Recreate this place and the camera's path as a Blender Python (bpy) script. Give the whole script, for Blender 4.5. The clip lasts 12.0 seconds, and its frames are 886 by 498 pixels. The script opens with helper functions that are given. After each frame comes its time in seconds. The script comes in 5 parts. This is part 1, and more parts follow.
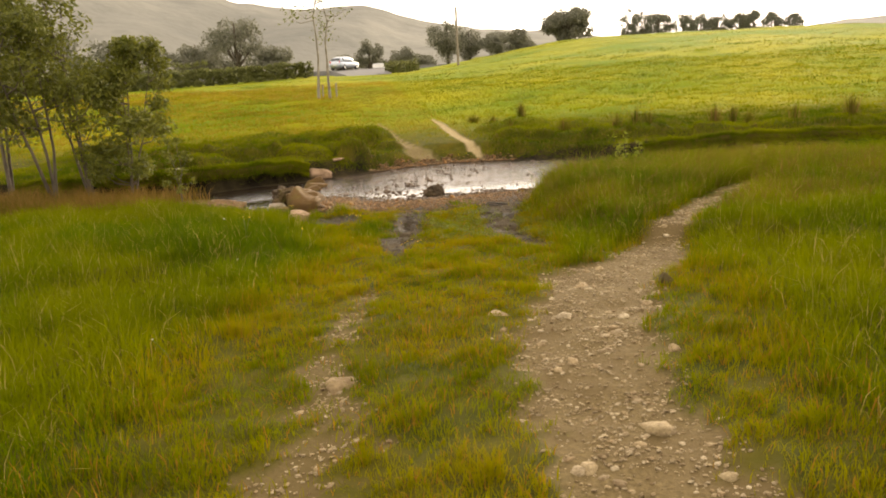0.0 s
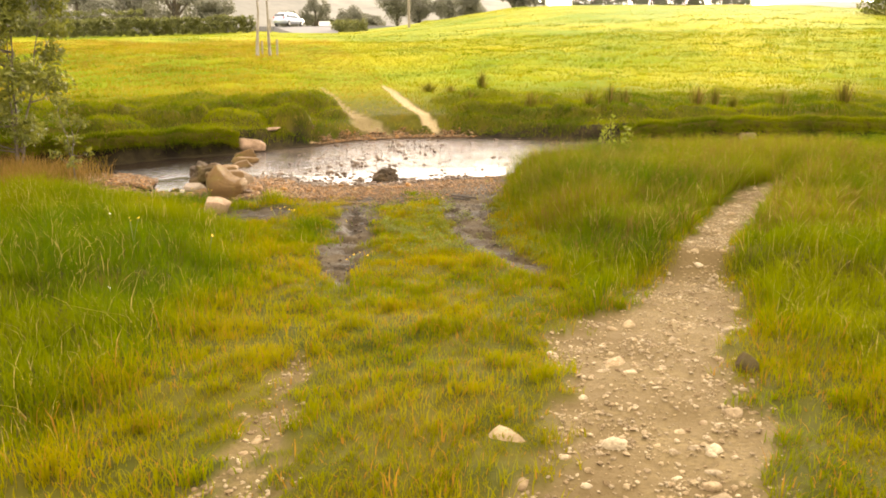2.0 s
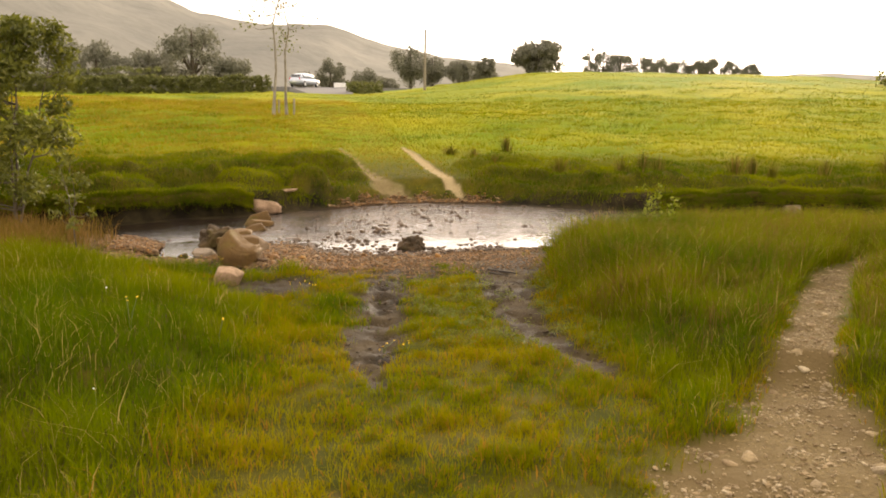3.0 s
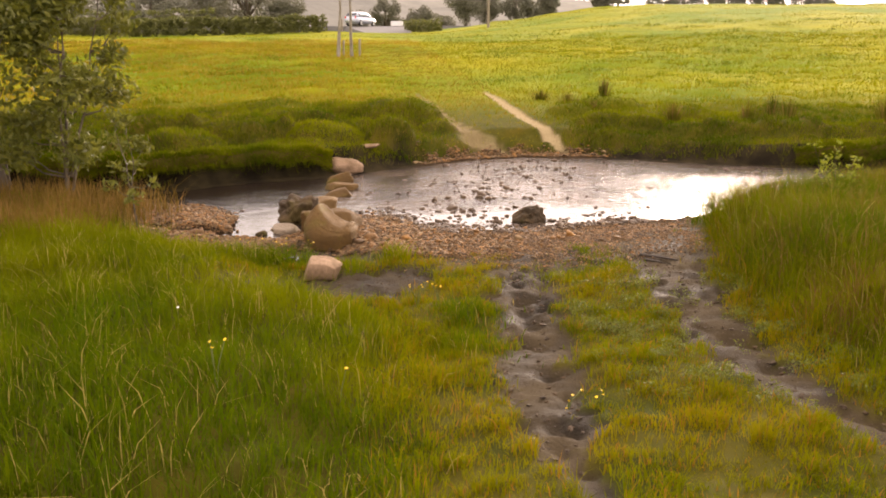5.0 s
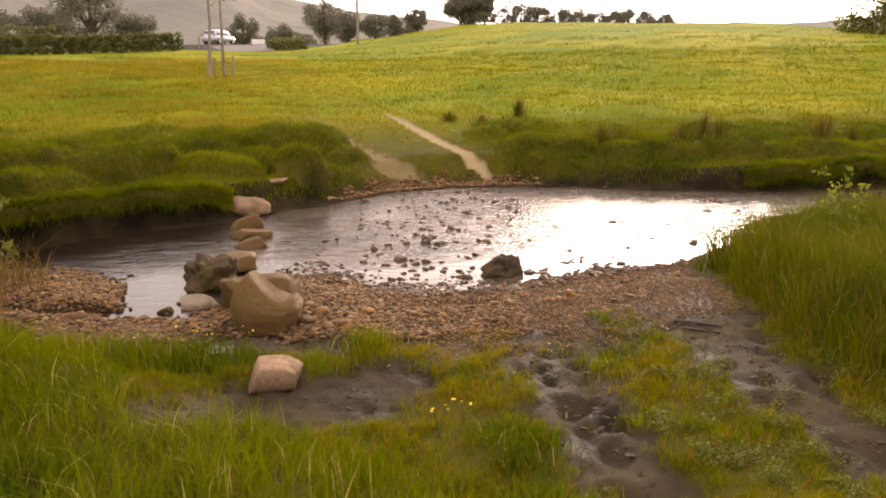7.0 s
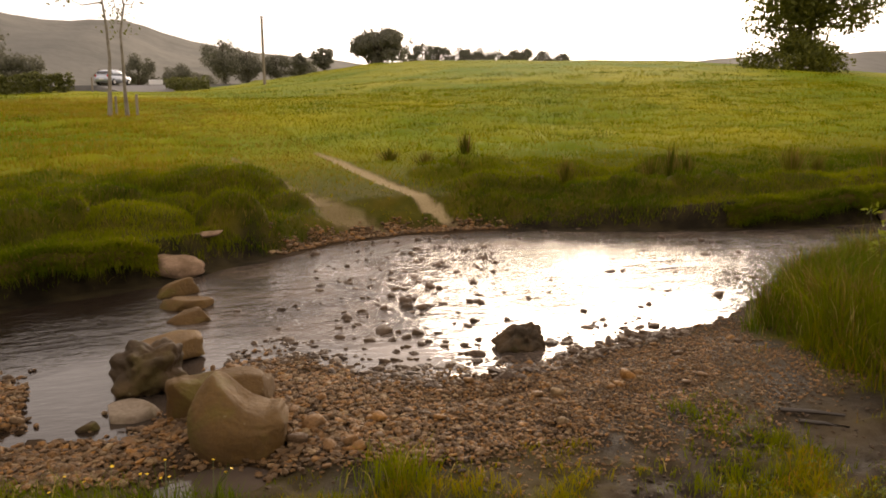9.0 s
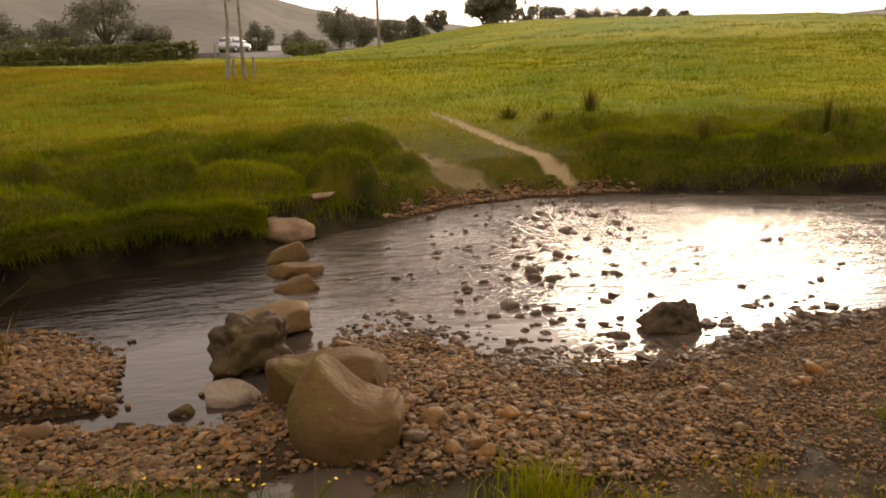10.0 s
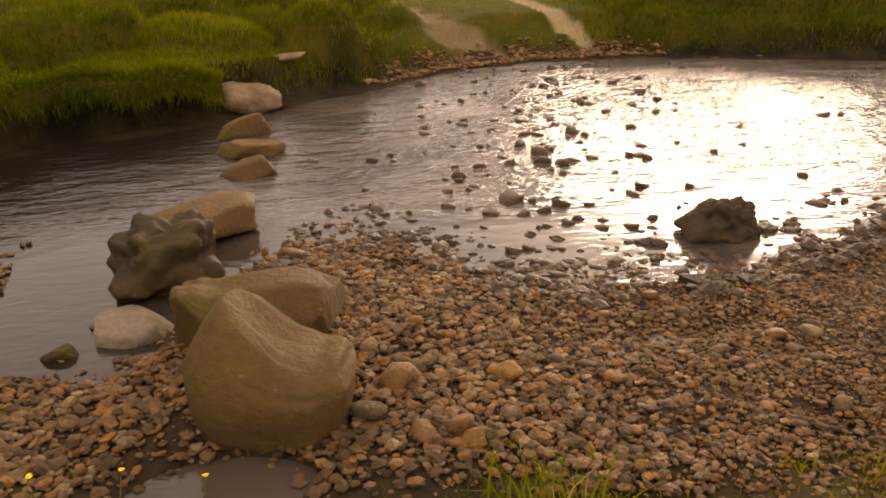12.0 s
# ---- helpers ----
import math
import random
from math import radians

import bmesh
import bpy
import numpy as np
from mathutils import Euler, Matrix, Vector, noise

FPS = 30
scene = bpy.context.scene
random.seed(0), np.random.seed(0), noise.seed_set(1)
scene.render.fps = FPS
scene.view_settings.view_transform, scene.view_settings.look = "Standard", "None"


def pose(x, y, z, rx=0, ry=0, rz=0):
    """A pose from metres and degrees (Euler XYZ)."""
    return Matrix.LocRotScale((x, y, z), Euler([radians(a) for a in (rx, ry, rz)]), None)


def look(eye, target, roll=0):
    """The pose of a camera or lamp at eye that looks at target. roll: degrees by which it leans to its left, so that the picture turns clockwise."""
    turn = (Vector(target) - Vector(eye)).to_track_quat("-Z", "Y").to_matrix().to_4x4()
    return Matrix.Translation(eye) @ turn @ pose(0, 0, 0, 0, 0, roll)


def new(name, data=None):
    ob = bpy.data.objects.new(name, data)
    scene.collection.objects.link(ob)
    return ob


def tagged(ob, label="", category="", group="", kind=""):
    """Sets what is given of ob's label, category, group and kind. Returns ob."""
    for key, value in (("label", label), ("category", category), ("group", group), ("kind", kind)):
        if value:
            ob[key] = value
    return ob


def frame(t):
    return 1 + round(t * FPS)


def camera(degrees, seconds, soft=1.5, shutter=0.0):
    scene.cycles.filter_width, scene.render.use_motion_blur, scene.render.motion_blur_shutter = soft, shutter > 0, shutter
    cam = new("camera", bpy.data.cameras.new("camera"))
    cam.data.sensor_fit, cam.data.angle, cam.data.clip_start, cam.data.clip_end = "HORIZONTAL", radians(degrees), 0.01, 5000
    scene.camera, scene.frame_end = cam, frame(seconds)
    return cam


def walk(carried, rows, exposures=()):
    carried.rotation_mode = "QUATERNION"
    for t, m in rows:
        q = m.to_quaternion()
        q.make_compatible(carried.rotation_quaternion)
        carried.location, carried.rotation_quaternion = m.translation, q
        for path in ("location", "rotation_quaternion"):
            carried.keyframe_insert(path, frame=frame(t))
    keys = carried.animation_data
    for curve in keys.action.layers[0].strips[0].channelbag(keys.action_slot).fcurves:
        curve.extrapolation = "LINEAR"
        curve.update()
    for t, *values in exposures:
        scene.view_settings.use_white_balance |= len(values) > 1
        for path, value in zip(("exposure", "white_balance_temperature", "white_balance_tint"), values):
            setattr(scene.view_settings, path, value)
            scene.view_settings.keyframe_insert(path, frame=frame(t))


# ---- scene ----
cam = camera(57.2, 12.0, soft=1.8)
METRES, EYE, TILT, LEAN, TURN = 11.28, 1.8, 0.0, 0.0, 0.0
ROWS = [
    (0.0, 0.0, 0.0, 0.0, -0.67, -11.64, 3.25),
    (0.5, -0.0032, 0.0507, -0.0017, -0.83, -11.23, 2.49),
    (1.0, -0.0013, 0.0967, -0.0027, -1.14, -8.02, 2.44),
    (1.5, -0.005, 0.1494, -0.0022, -2.93, -12.61, 0.04),
    (2.0, -0.0111, 0.1973, 0.0006, -4.27, -14.19, 0.4),
    (2.5, -0.015, 0.2444, -0.001, -3.91, -12.04, -1.85),
    (3.0, -0.0321, 0.2881, -0.0029, -3.51, -9.91, -0.76),
    (5.0, -0.0928, 0.4551, 0.0003, 0.11, -14.12, 0.15),
    (5.5, -0.1163, 0.4939, -0.0014, -2.44, -13.94, -0.44),
    (6.0, -0.1326, 0.537, -0.0054, -4.11, -13.1, 1.88),
    (6.5, -0.1482, 0.5828, -0.0055, -6.03, -14.92, -1.8),
    (7.0, -0.1628, 0.6258, -0.003, -9.64, -12.9, 0.36),
    (7.5, -0.1741, 0.6622, -0.007, -9.99, -8.77, 1.69),
    (9.5, -0.202, 0.8075, -0.0173, -17.63, -10.89, 0.66),
    (10.0, -0.1945, 0.8396, -0.0248, -8.71, -12.58, 1.97),
    (10.5, -0.195, 0.8661, -0.0238, -5.71, -15.6, 0.89),
    (11.0, -0.1838, 0.891, -0.0293, -6.54, -17.14, 2.4),
    (11.5, -0.1733, 0.9154, -0.0324, -7.86, -19.77, 1.21),
    (12.0, -0.1708, 0.9418, -0.0429, -8.48, -21.94, 1.61),
]
# exposure opens up over the grass and closes down again once the sky comes into view
LEVELS = [(0.0, 0.9), (0.5, 1.3), (1.0, 1.2), (1.5, 1.4), (2.0, 1.8), (2.5, 1.3), (3.2, 0.92), (4.8, 0.97), (5.5, 1.45), (6.5, 1.35), (7.5, 0.1), (9.5, 0.0), (10.0, 0.0), (10.6, 0.22), (11.5, 0.26), (12.0, 0.22)]
walk(cam, [(t, pose(0, 0, EYE, TILT, LEAN, TURN) @ pose(METRES * x, METRES * y, METRES * z, 90 + pitch, roll, yaw)) for t, x, y, z, yaw, pitch, roll in ROWS],
     [(t, stops, np.interp(t, [0, 3, 5, 7, 9.5, 11.5], [8300, 8400, 8000, 8000, 8300, 9200]), np.interp(t, [0, 3, 5, 7, 9.5, 11.5], [13, 16, 26, 27, 21, 25])) for t, stops in LEVELS])

# ---- light: a hazy, overcast evening sky, brightest ahead and to one side ----
SUN_AZ, SUN_EL = 26.0, 9.5
world = bpy.data.worlds.new("sky")
scene.world = world
world.use_nodes = True
wn, wl = world.node_tree.nodes, world.node_tree.links
sky = wn.new("ShaderNodeTexSky")
sky.sky_type, sky.sun_disc = "NISHITA", False
sky.sun_elevation, sky.sun_rotation = radians(SUN_EL), radians(SUN_AZ)
sky.air_density, sky.dust_density, sky.ozone_density = 1.0, 5.0, 1.0
veil = wn.new("ShaderNodeHueSaturation")
veil.inputs["Saturation"].default_value = 0.15
wl.new(sky.outputs["Color"], veil.inputs["Color"])
cloud = wn.new("ShaderNodeMix")
cloud.data_type = "RGBA"
cloud.inputs[0].default_value = 0.62
cloud.inputs[7].default_value = (12.0, 12.1, 12.4, 1)
wl.new(veil.outputs["Color"], cloud.inputs[6])
wl.new(cloud.outputs[2], wn["Background"].inputs["Color"])
wn["Background"].inputs["Strength"].default_value = 0.14
sun = new("sun", bpy.data.lights.new("sun", "SUN"))
sun.data.energy, sun.data.angle, sun.data.color = 2.2, radians(22), (1.0, 0.92, 0.78)
away = Vector((math.sin(radians(SUN_AZ)) * math.cos(radians(SUN_EL)), math.cos(radians(SUN_AZ)) * math.cos(radians(SUN_EL)), math.sin(radians(SUN_EL))))
sun.matrix_world = look(away * 50, (0, 0, 0))

# ---- materials ----


class Nodes:
    """A short way to write node materials."""

    def __init__(self, name):
        self.mat = bpy.data.materials.new(name)
        self.mat.use_nodes = True
        self.n, self.l = self.mat.node_tree.nodes, self.mat.node_tree.links
        self.b = self.n["Principled BSDF"]

    def put(self, socket, value):
        if isinstance(value, bpy.types.NodeSocket):
            self.l.new(value, socket)
        elif isinstance(value, tuple) and len(value) == 3 and socket.type == "RGBA":
            socket.default_value = (*value, 1)
        elif isinstance(value, float) and socket.type == "RGBA":
            socket.default_value = (value, value, value, 1)
        else:
            socket.default_value = value

    def set(self, **kw):
        for k, v in kw.items():
            self.put(self.b.inputs[k.replace("_", " ")], v)
        return self

    def noise(self, scale, detail=4.0, rough=0.55, coord=None, distortion=0.0):
        q = self.n.new("ShaderNodeTexNoise")
        q.inputs["Scale"].default_value, q.inputs["Detail"].default_value, q.inputs["Roughness"].default_value = scale, detail, rough
        q.inputs["Distortion"].default_value = distortion
        self.l.new(coord or self.place(), q.inputs["Vector"])
        return q.outputs["Fac"]

    def place(self, sx=1.0, sy=1.0, sz=1.0):
        g = self.n.new("ShaderNodeNewGeometry")
        if (sx, sy, sz) == (1.0, 1.0, 1.0):
            return g.outputs["Position"]
        m = self.n.new("ShaderNodeVectorMath")
        m.operation = "MULTIPLY"
        self.l.new(g.outputs["Position"], m.inputs[0])
        m.inputs[1].default_value = (sx, sy, sz)
        return m.outputs[0]

    def island(self):
        return self.n.new("ShaderNodeNewGeometry").outputs["Random Per Island"]

    def chance(self):
        return self.n.new("ShaderNodeObjectInfo").outputs["Random"]

    def attr(self, name):
        a = self.n.new("ShaderNodeAttribute")
        a.attribute_name = name
        return a.outputs["Fac"]

    def ramp(self, fac, *stops):
        r = self.n.new("ShaderNodeValToRGB")
        while len(r.color_ramp.elements) < len(stops):
            r.color_ramp.elements.new(0.5)
        for e, (p, c) in zip(r.color_ramp.elements, stops):
            e.position, e.color = p, (*c, 1) if isinstance(c, tuple) else (c, c, c, 1)
        self.l.new(fac, r.inputs["Fac"])
        return r.outputs["Color"]

    def mix(self, fac, a, b, mode="MIX"):
        m = self.n.new("ShaderNodeMix")
        m.data_type, m.blend_type = "RGBA", mode
        self.put(m.inputs[0], fac)
        self.put(m.inputs[6], a)
        self.put(m.inputs[7], b)
        return m.outputs[2]

    def math(self, op, a, b=0.0):
        m = self.n.new("ShaderNodeMath")
        m.operation = op
        self.put(m.inputs[0], a)
        self.put(m.inputs[1], b)
        return m.outputs[0]

    def bump(self, h, strength, distance):
        b = self.n.new("ShaderNodeBump")
        b.inputs["Strength"].default_value, b.inputs["Distance"].default_value = strength, distance
        self.l.new(h, b.inputs["Height"])
        self.l.new(b.outputs["Normal"], self.b.inputs["Normal"])
        return self

    def leafy(self, colour, share=0.35):
        """Lets light through as leaves and blades do."""
        t = self.n.new("ShaderNodeBsdfTranslucent")
        self.put(t.inputs["Color"], colour)
        m = self.n.new("ShaderNodeMixShader")
        m.inputs[0].default_value = share
        self.l.new(self.b.outputs[0], m.inputs[1])
        self.l.new(t.outputs[0], m.inputs[2])
        self.l.new(m.outputs[0], self.n["Material Output"].inputs["Surface"])
        return self


def grass_material(name, green, yellow, dry, dry_share=0.12):
    k = Nodes(name)
    big = k.noise(0.55, 3, 0.6)
    one = k.island()
    c = k.mix(k.ramp(big, (0.40, 0.0), (0.60, 1.0)), green, yellow)
    patch = k.ramp(k.noise(0.8, 4, 0.65, k.place(0.55, 1.5, 1)), (0.50, 0.0), (0.68, 1.0))
    c = k.mix(k.math("MULTIPLY", patch, 0.7), c, tuple(v * 0.55 for v in green))
    c = k.mix(k.math("MULTIPLY", one, 0.40), c, yellow)
    pick = k.math("FRACT", k.math("MULTIPLY", one, 37.7))
    c = k.mix(k.ramp(pick, (1 - dry_share - 0.02, 0.0), (1 - dry_share + 0.02, 1.0)), c, dry)
    k.set(Base_Color=c, Roughness=0.75, Specular_IOR_Level=0.03)
    return k.leafy(c, 0.45).mat


GRASS = grass_material("meadow grass", (0.050, 0.096, 0.002), (0.142, 0.155, 0.003), (0.34, 0.26, 0.08), 0.05)
TRACK_GRASS = grass_material("worn track grass", (0.108, 0.140, 0.002), (0.215, 0.178, 0.004), (0.28, 0.14, 0.02), 0.12)
FIELD_GRASS = grass_material("far field grass", (0.10, 0.14, 0.002), (0.215, 0.20, 0.003), (0.27, 0.18, 0.012), 0.10)
BANK_GRASS = grass_material("mossy bank grass", (0.046, 0.082, 0.003), (0.158, 0.170, 0.004), (0.22, 0.16, 0.04), 0.07)
STRAW = grass_material("dry straw-coloured meadow grass", (0.19, 0.125, 0.010), (0.29, 0.185, 0.022), (0.36, 0.24, 0.07), 0.15)
RUSH = grass_material("dark rushes", (0.055, 0.072, 0.006), (0.12, 0.11, 0.012), (0.19, 0.12, 0.04), 0.3)
WEED = grass_material("dead brown weeds", (0.09, 0.07, 0.012), (0.16, 0.095, 0.02), (0.20, 0.12, 0.04), 0.3)
SEED = grass_material("pale seed stalks", (0.22, 0.17, 0.04), (0.30, 0.23, 0.06), (0.40, 0.32, 0.12), 0.2)


def ground_material():
    k = Nodes("ground")
    big, mid, fine = k.noise(0.16, 4), k.noise(2.2, 5, 0.6), k.noise(38, 5, 0.65)
    sod = k.mix(k.ramp(mid, (0.35, 0.0), (0.7, 1.0)), (0.038, 0.042, 0.004), (0.085, 0.066, 0.008))
    turf = k.mix(k.ramp(big, (0.38, 0.0), (0.62, 1.0)), (0.11, 0.16, 0.003), (0.235, 0.225, 0.005))
    turf = k.mix(k.math("MULTIPLY", k.ramp(k.noise(1.1, 4, 0.7, k.place(0.5, 1.6, 1)), (0.5, 0.0), (0.72, 1.0)), 0.75), turf, (0.06, 0.095, 0.004))
    c = k.mix(k.attr("far"), sod, turf)
    dirt = k.mix(k.ramp(fine, (0.3, 0.0), (0.7, 1.0)), (0.080, 0.055, 0.024), (0.165, 0.118, 0.054))
    dirt = k.mix(k.ramp(mid, (0.42, 0.0), (0.62, 1.0)), dirt, (0.105, 0.072, 0.032))
    mud = k.mix(k.ramp(mid, (0.36, 0.0), (0.62, 1.0)), (0.020, 0.014, 0.008), (0.058, 0.042, 0.023))
    bed = k.mix(k.ramp(fine, (0.3, 0.0), (0.7, 1.0)), (0.016, 0.010, 0.006), (0.060, 0.036, 0.017))
    c = k.mix(k.attr("dirt"), c, dirt)
    c = k.mix(k.attr("sand"), c, k.mix(k.ramp(fine, (0.3, 0.0), (0.7, 1.0)), (0.27, 0.20, 0.10), (0.42, 0.33, 0.19)))
    c = k.mix(k.attr("mud"), c, mud)
    c = k.mix(k.attr("bed"), c, bed)
    # bank-foot earth, coloured near black to carry the shade of the undercut
    soil_shade = k.attr("soil_shade")
    c = k.mix(soil_shade, c, k.mix(k.ramp(mid, (0.4, 0.0), (0.6, 1.0)), (0.012, 0.009, 0.005), (0.034, 0.026, 0.012)))
    r = k.mix(k.attr("mud"), 0.9, k.ramp(mid, (0.35, 0.6), (0.6, 0.9)))
    k.set(Base_Color=c, Roughness=r, Specular_IOR_Level=k.mix(k.attr("mud"), 0.06, 0.10))
    return k.bump(k.math("ADD", k.math("MULTIPLY", mid, 0.7), k.math("MULTIPLY", fine, 0.5)), 0.7, 0.035).mat


def water_material():
    k = Nodes("stream water")
    long_ripple = k.noise(2.0, 3, 0.55, k.place(1.0, 2.6, 1), 0.6)
    fine = k.noise(11, 3, 0.5, k.place(1.0, 2.2, 1), 0.5)
    # the current ruffles the open water; the pool in front of the near shore lies almost calm
    spot = k.n.new("ShaderNodeSeparateXYZ")
    k.l.new(k.place(), spot.inputs[0])
    line = k.math("ADD", spot.outputs["Y"], k.math("MULTIPLY", k.noise(0.9, 3), 1.4))
    run = k.ramp(k.math("MULTIPLY", k.math("SUBTRACT", line, 14.9), 0.5), (0.15, 0.22), (0.55, 1.5))
    where = k.math("MULTIPLY", run, k.ramp(k.noise(0.45, 2), (0.40, 0.45), (0.62, 1.0)))
    h = k.math("MULTIPLY", k.math("ADD", long_ripple, k.math("MULTIPLY", fine, 0.40)), where)
    c = k.mix(k.ramp(k.noise(1.3, 3), (0.4, 0.0), (0.65, 1.0)), (0.055, 0.042, 0.034), (0.11, 0.082, 0.062))
    # the far bank's dark reflection, painted into the base colour on the upstream side
    c = k.mix(k.attr("deep"), c, (0.014, 0.009, 0.006))
    k.set(Base_Color=c, Roughness=0.09, IOR=1.34)
    return k.bump(h, 0.6, 0.05).mat


def stone_material(name, stops, wet=0.5, moss=0.0, vary="object", grain=60.0):
    """Stones whose tone differs from piece to piece, with grain, stains and some moss."""
    k = Nodes(name)
    pick = k.chance() if vary == "object" else k.island()
    base = k.ramp(pick, *stops)
    fine, stain = k.noise(grain, 5, 0.65), k.noise(grain * 0.13, 4, 0.6)
    c = k.mix(k.math("MULTIPLY", k.ramp(fine, (0.32, 0.0), (0.72, 1.0)), 0.5), base, (0.07, 0.042, 0.02))
    c = k.mix(k.math("MULTIPLY", k.ramp(stain, (0.42, 0.0), (0.62, 1.0)), 0.6), c, (0.085, 0.05, 0.022))
    if moss:
        c = k.mix(k.math("MULTIPLY", k.ramp(k.noise(grain * 0.09, 4, 0.65), (0.52, 0.0), (0.66, 1.0)), moss), c, (0.11, 0.105, 0.012))
        c = k.mix(k.math("MULTIPLY", k.ramp(k.noise(grain * 0.6, 3, 0.5), (0.70, 0.0), (0.74, 1.0)), 0.35), c, (0.26, 0.23, 0.14))
    k.set(Base_Color=c, Roughness=k.ramp(stain, (0.35, wet), (0.7, min(1.0, wet + 0.25))), Specular_IOR_Level=0.22)
    return k.bump(k.math("ADD", fine, k.math("MULTIPLY", stain, 1.5)), 0.8, 0.014).mat


TAN = ((0.0, (0.36, 0.165, 0.04)), (0.14, (0.25, 0.122, 0.04)), (0.28, (0.20, 0.118, 0.055)), (0.44, (0.29, 0.14, 0.048)), (0.58, (0.06, 0.037, 0.02)), (0.72, (0.12, 0.07, 0.036)), (0.86, (0.17, 0.105, 0.055)), (1.0, (0.38, 0.255, 0.13)))
DARK = ((0.0, (0.05, 0.032, 0.02)), (0.4, (0.085, 0.052, 0.03)), (0.7, (0.04, 0.03, 0.022)), (1.0, (0.11, 0.07, 0.045)))
PALE = ((0.0, (0.38, 0.29, 0.16)), (0.4, (0.30, 0.21, 0.11)), (0.7, (0.48, 0.39, 0.25)), (1.0, (0.22, 0.155, 0.08)))
PEBBLE = stone_material("river pebbles", TAN, 0.55, 0, "object", 90)
GRAVEL = stone_material("river gravel", TAN, 0.6, 0, "island", 90)
WETSTONE = stone_material("wet dark stream stones", DARK, 0.45, 0, "object", 70)
WETGRAVEL = stone_material("wet dark shallows gravel", DARK, 0.45, 0, "island", 70)
PATHSTONE = stone_material("dry path stones", PALE, 0.75, 0, "object", 70)
PATHGRIT = stone_material("dry path grit", PALE, 0.8, 0, "island", 70)
BOULDER = stone_material("brown sandstone boulder", ((0.0, (0.105, 0.056, 0.015)), (1.0, (0.145, 0.08, 0.022))), 0.66, 0.4, "object", 34)
BLACKROCK = stone_material("dark wet boulder", ((0.0, (0.032, 0.021, 0.011)), (1.0, (0.045, 0.03, 0.016))), 0.62, 0.2, "object", 30)
MOSSROCK = stone_material("dark mossy rock", ((0.0, (0.035, 0.026, 0.016)), (1.0, (0.045, 0.034, 0.02))), 0.7, 0.4, "object", 40)
PINKROCK = stone_material("pale pinkish boulder", ((0.0, (0.34, 0.22, 0.14)), (1.0, (0.38, 0.25, 0.16))), 0.7, 0.15, "object", 34)
GREYROCK = stone_material("greyish flat stone", ((0.0, (0.23, 0.18, 0.13)), (1.0, (0.27, 0.21, 0.15))), 0.6, 0.2, "object", 40)


def plain(name, colour, rough=0.6, metal=0.0, var=0.25, scale=6.0, coat=0.0):
    k = Nodes(name)
    c = k.mix(k.math("MULTIPLY", k.ramp(k.noise(scale, 4, 0.6), (0.35, 0.0), (0.7, 1.0)), var), colour, tuple(v * 0.45 for v in colour))
    k.set(Base_Color=c, Roughness=rough, Metallic=metal, Coat_Weight=coat)
    return k.mat


def leaf_material(name, a, b, share=0.35):
    k = Nodes(name)
    c = k.mix(k.island(), a, b)
    k.set(Base_Color=c, Roughness=0.5, Specular_IOR_Level=0.3)
    return k.leafy(c, share).mat


def bark_material(name, a, b):
    k = Nodes(name)
    c = k.mix(k.ramp(k.noise(9, 5, 0.65, k.place(1, 1, 0.35)), (0.35, 0.0), (0.65, 1.0)), a, b)
    k.set(Base_Color=c, Roughness=0.9)
    return k.bump(k.noise(26, 4, 0.6, k.place(1, 1, 0.3)), 0.6, 0.02).mat


BARK = bark_material("grey-brown bark", (0.055, 0.042, 0.028), (0.12, 0.095, 0.065))
BIRCH = bark_material("pale birch bark", (0.13, 0.105, 0.075), (0.27, 0.24, 0.19))
ALDER_LEAF = leaf_material("alder leaves", (0.075, 0.088, 0.012), (0.16, 0.16, 0.022), 0.45)
YOUNG_LEAF = leaf_material("young sapling leaves", (0.14, 0.17, 0.012), (0.22, 0.24, 0.02), 0.45)
WEED_LEAF = leaf_material("low weed leaves", (0.075, 0.10, 0.008), (0.16, 0.17, 0.02), 0.4)
# both skyline leaf colours are paled and greyed to stand for distance haze
HAZED_LEAF = leaf_material("distant tree leaves greyed for haze", (0.14, 0.138, 0.10), (0.20, 0.195, 0.145), 0.4)
HAZED_FIR = leaf_material("distant conifer needles greyed for haze", (0.13, 0.13, 0.095), (0.17, 0.17, 0.12), 0.35)
HEDGE_LEAF = leaf_material("hedge leaves", (0.09, 0.10, 0.025), (0.15, 0.15, 0.04), 0.35)
PETAL = plain("yellow petals", (0.80, 0.50, 0.01), 0.6, 0, 0.1)
WHITE_PETAL = plain("white petals", (0.75, 0.74, 0.68), 0.6, 0, 0.1)
STEM = plain("green stems", (0.09, 0.11, 0.02), 0.6)
TWIG = plain("wet dark twig", (0.04, 0.028, 0.018), 0.5, 0, 0.4, 30)
GREY_WOOD = plain("weathered grey wood", (0.24, 0.20, 0.15), 0.85, 0, 0.5, 12)
TARMAC = plain("grey road tarmac", (0.115, 0.11, 0.105), 0.85, 0, 0.4, 3)
WHITE_PAINT = plain("white road paint", (0.72, 0.72, 0.70), 0.7, 0, 0.2)
SILVER = plain("silver-blue car paint", (0.42, 0.46, 0.52), 0.3, 0.55, 0.08, 2, 0.6)
CAR_GLASS = plain("dark car glass", (0.02, 0.024, 0.03), 0.04, 0, 0.0, 2, 0.5)
RUBBER = plain("black rubber", (0.02, 0.02, 0.02), 0.8)
STEEL = plain("dull steel", (0.45, 0.45, 0.45), 0.4, 0.9, 0.2)
RED_LENS = plain("red lamp lens", (0.5, 0.02, 0.015), 0.2)
CLEAR_LENS = plain("clear lamp lens", (0.7, 0.7, 0.7), 0.1, 0.2)
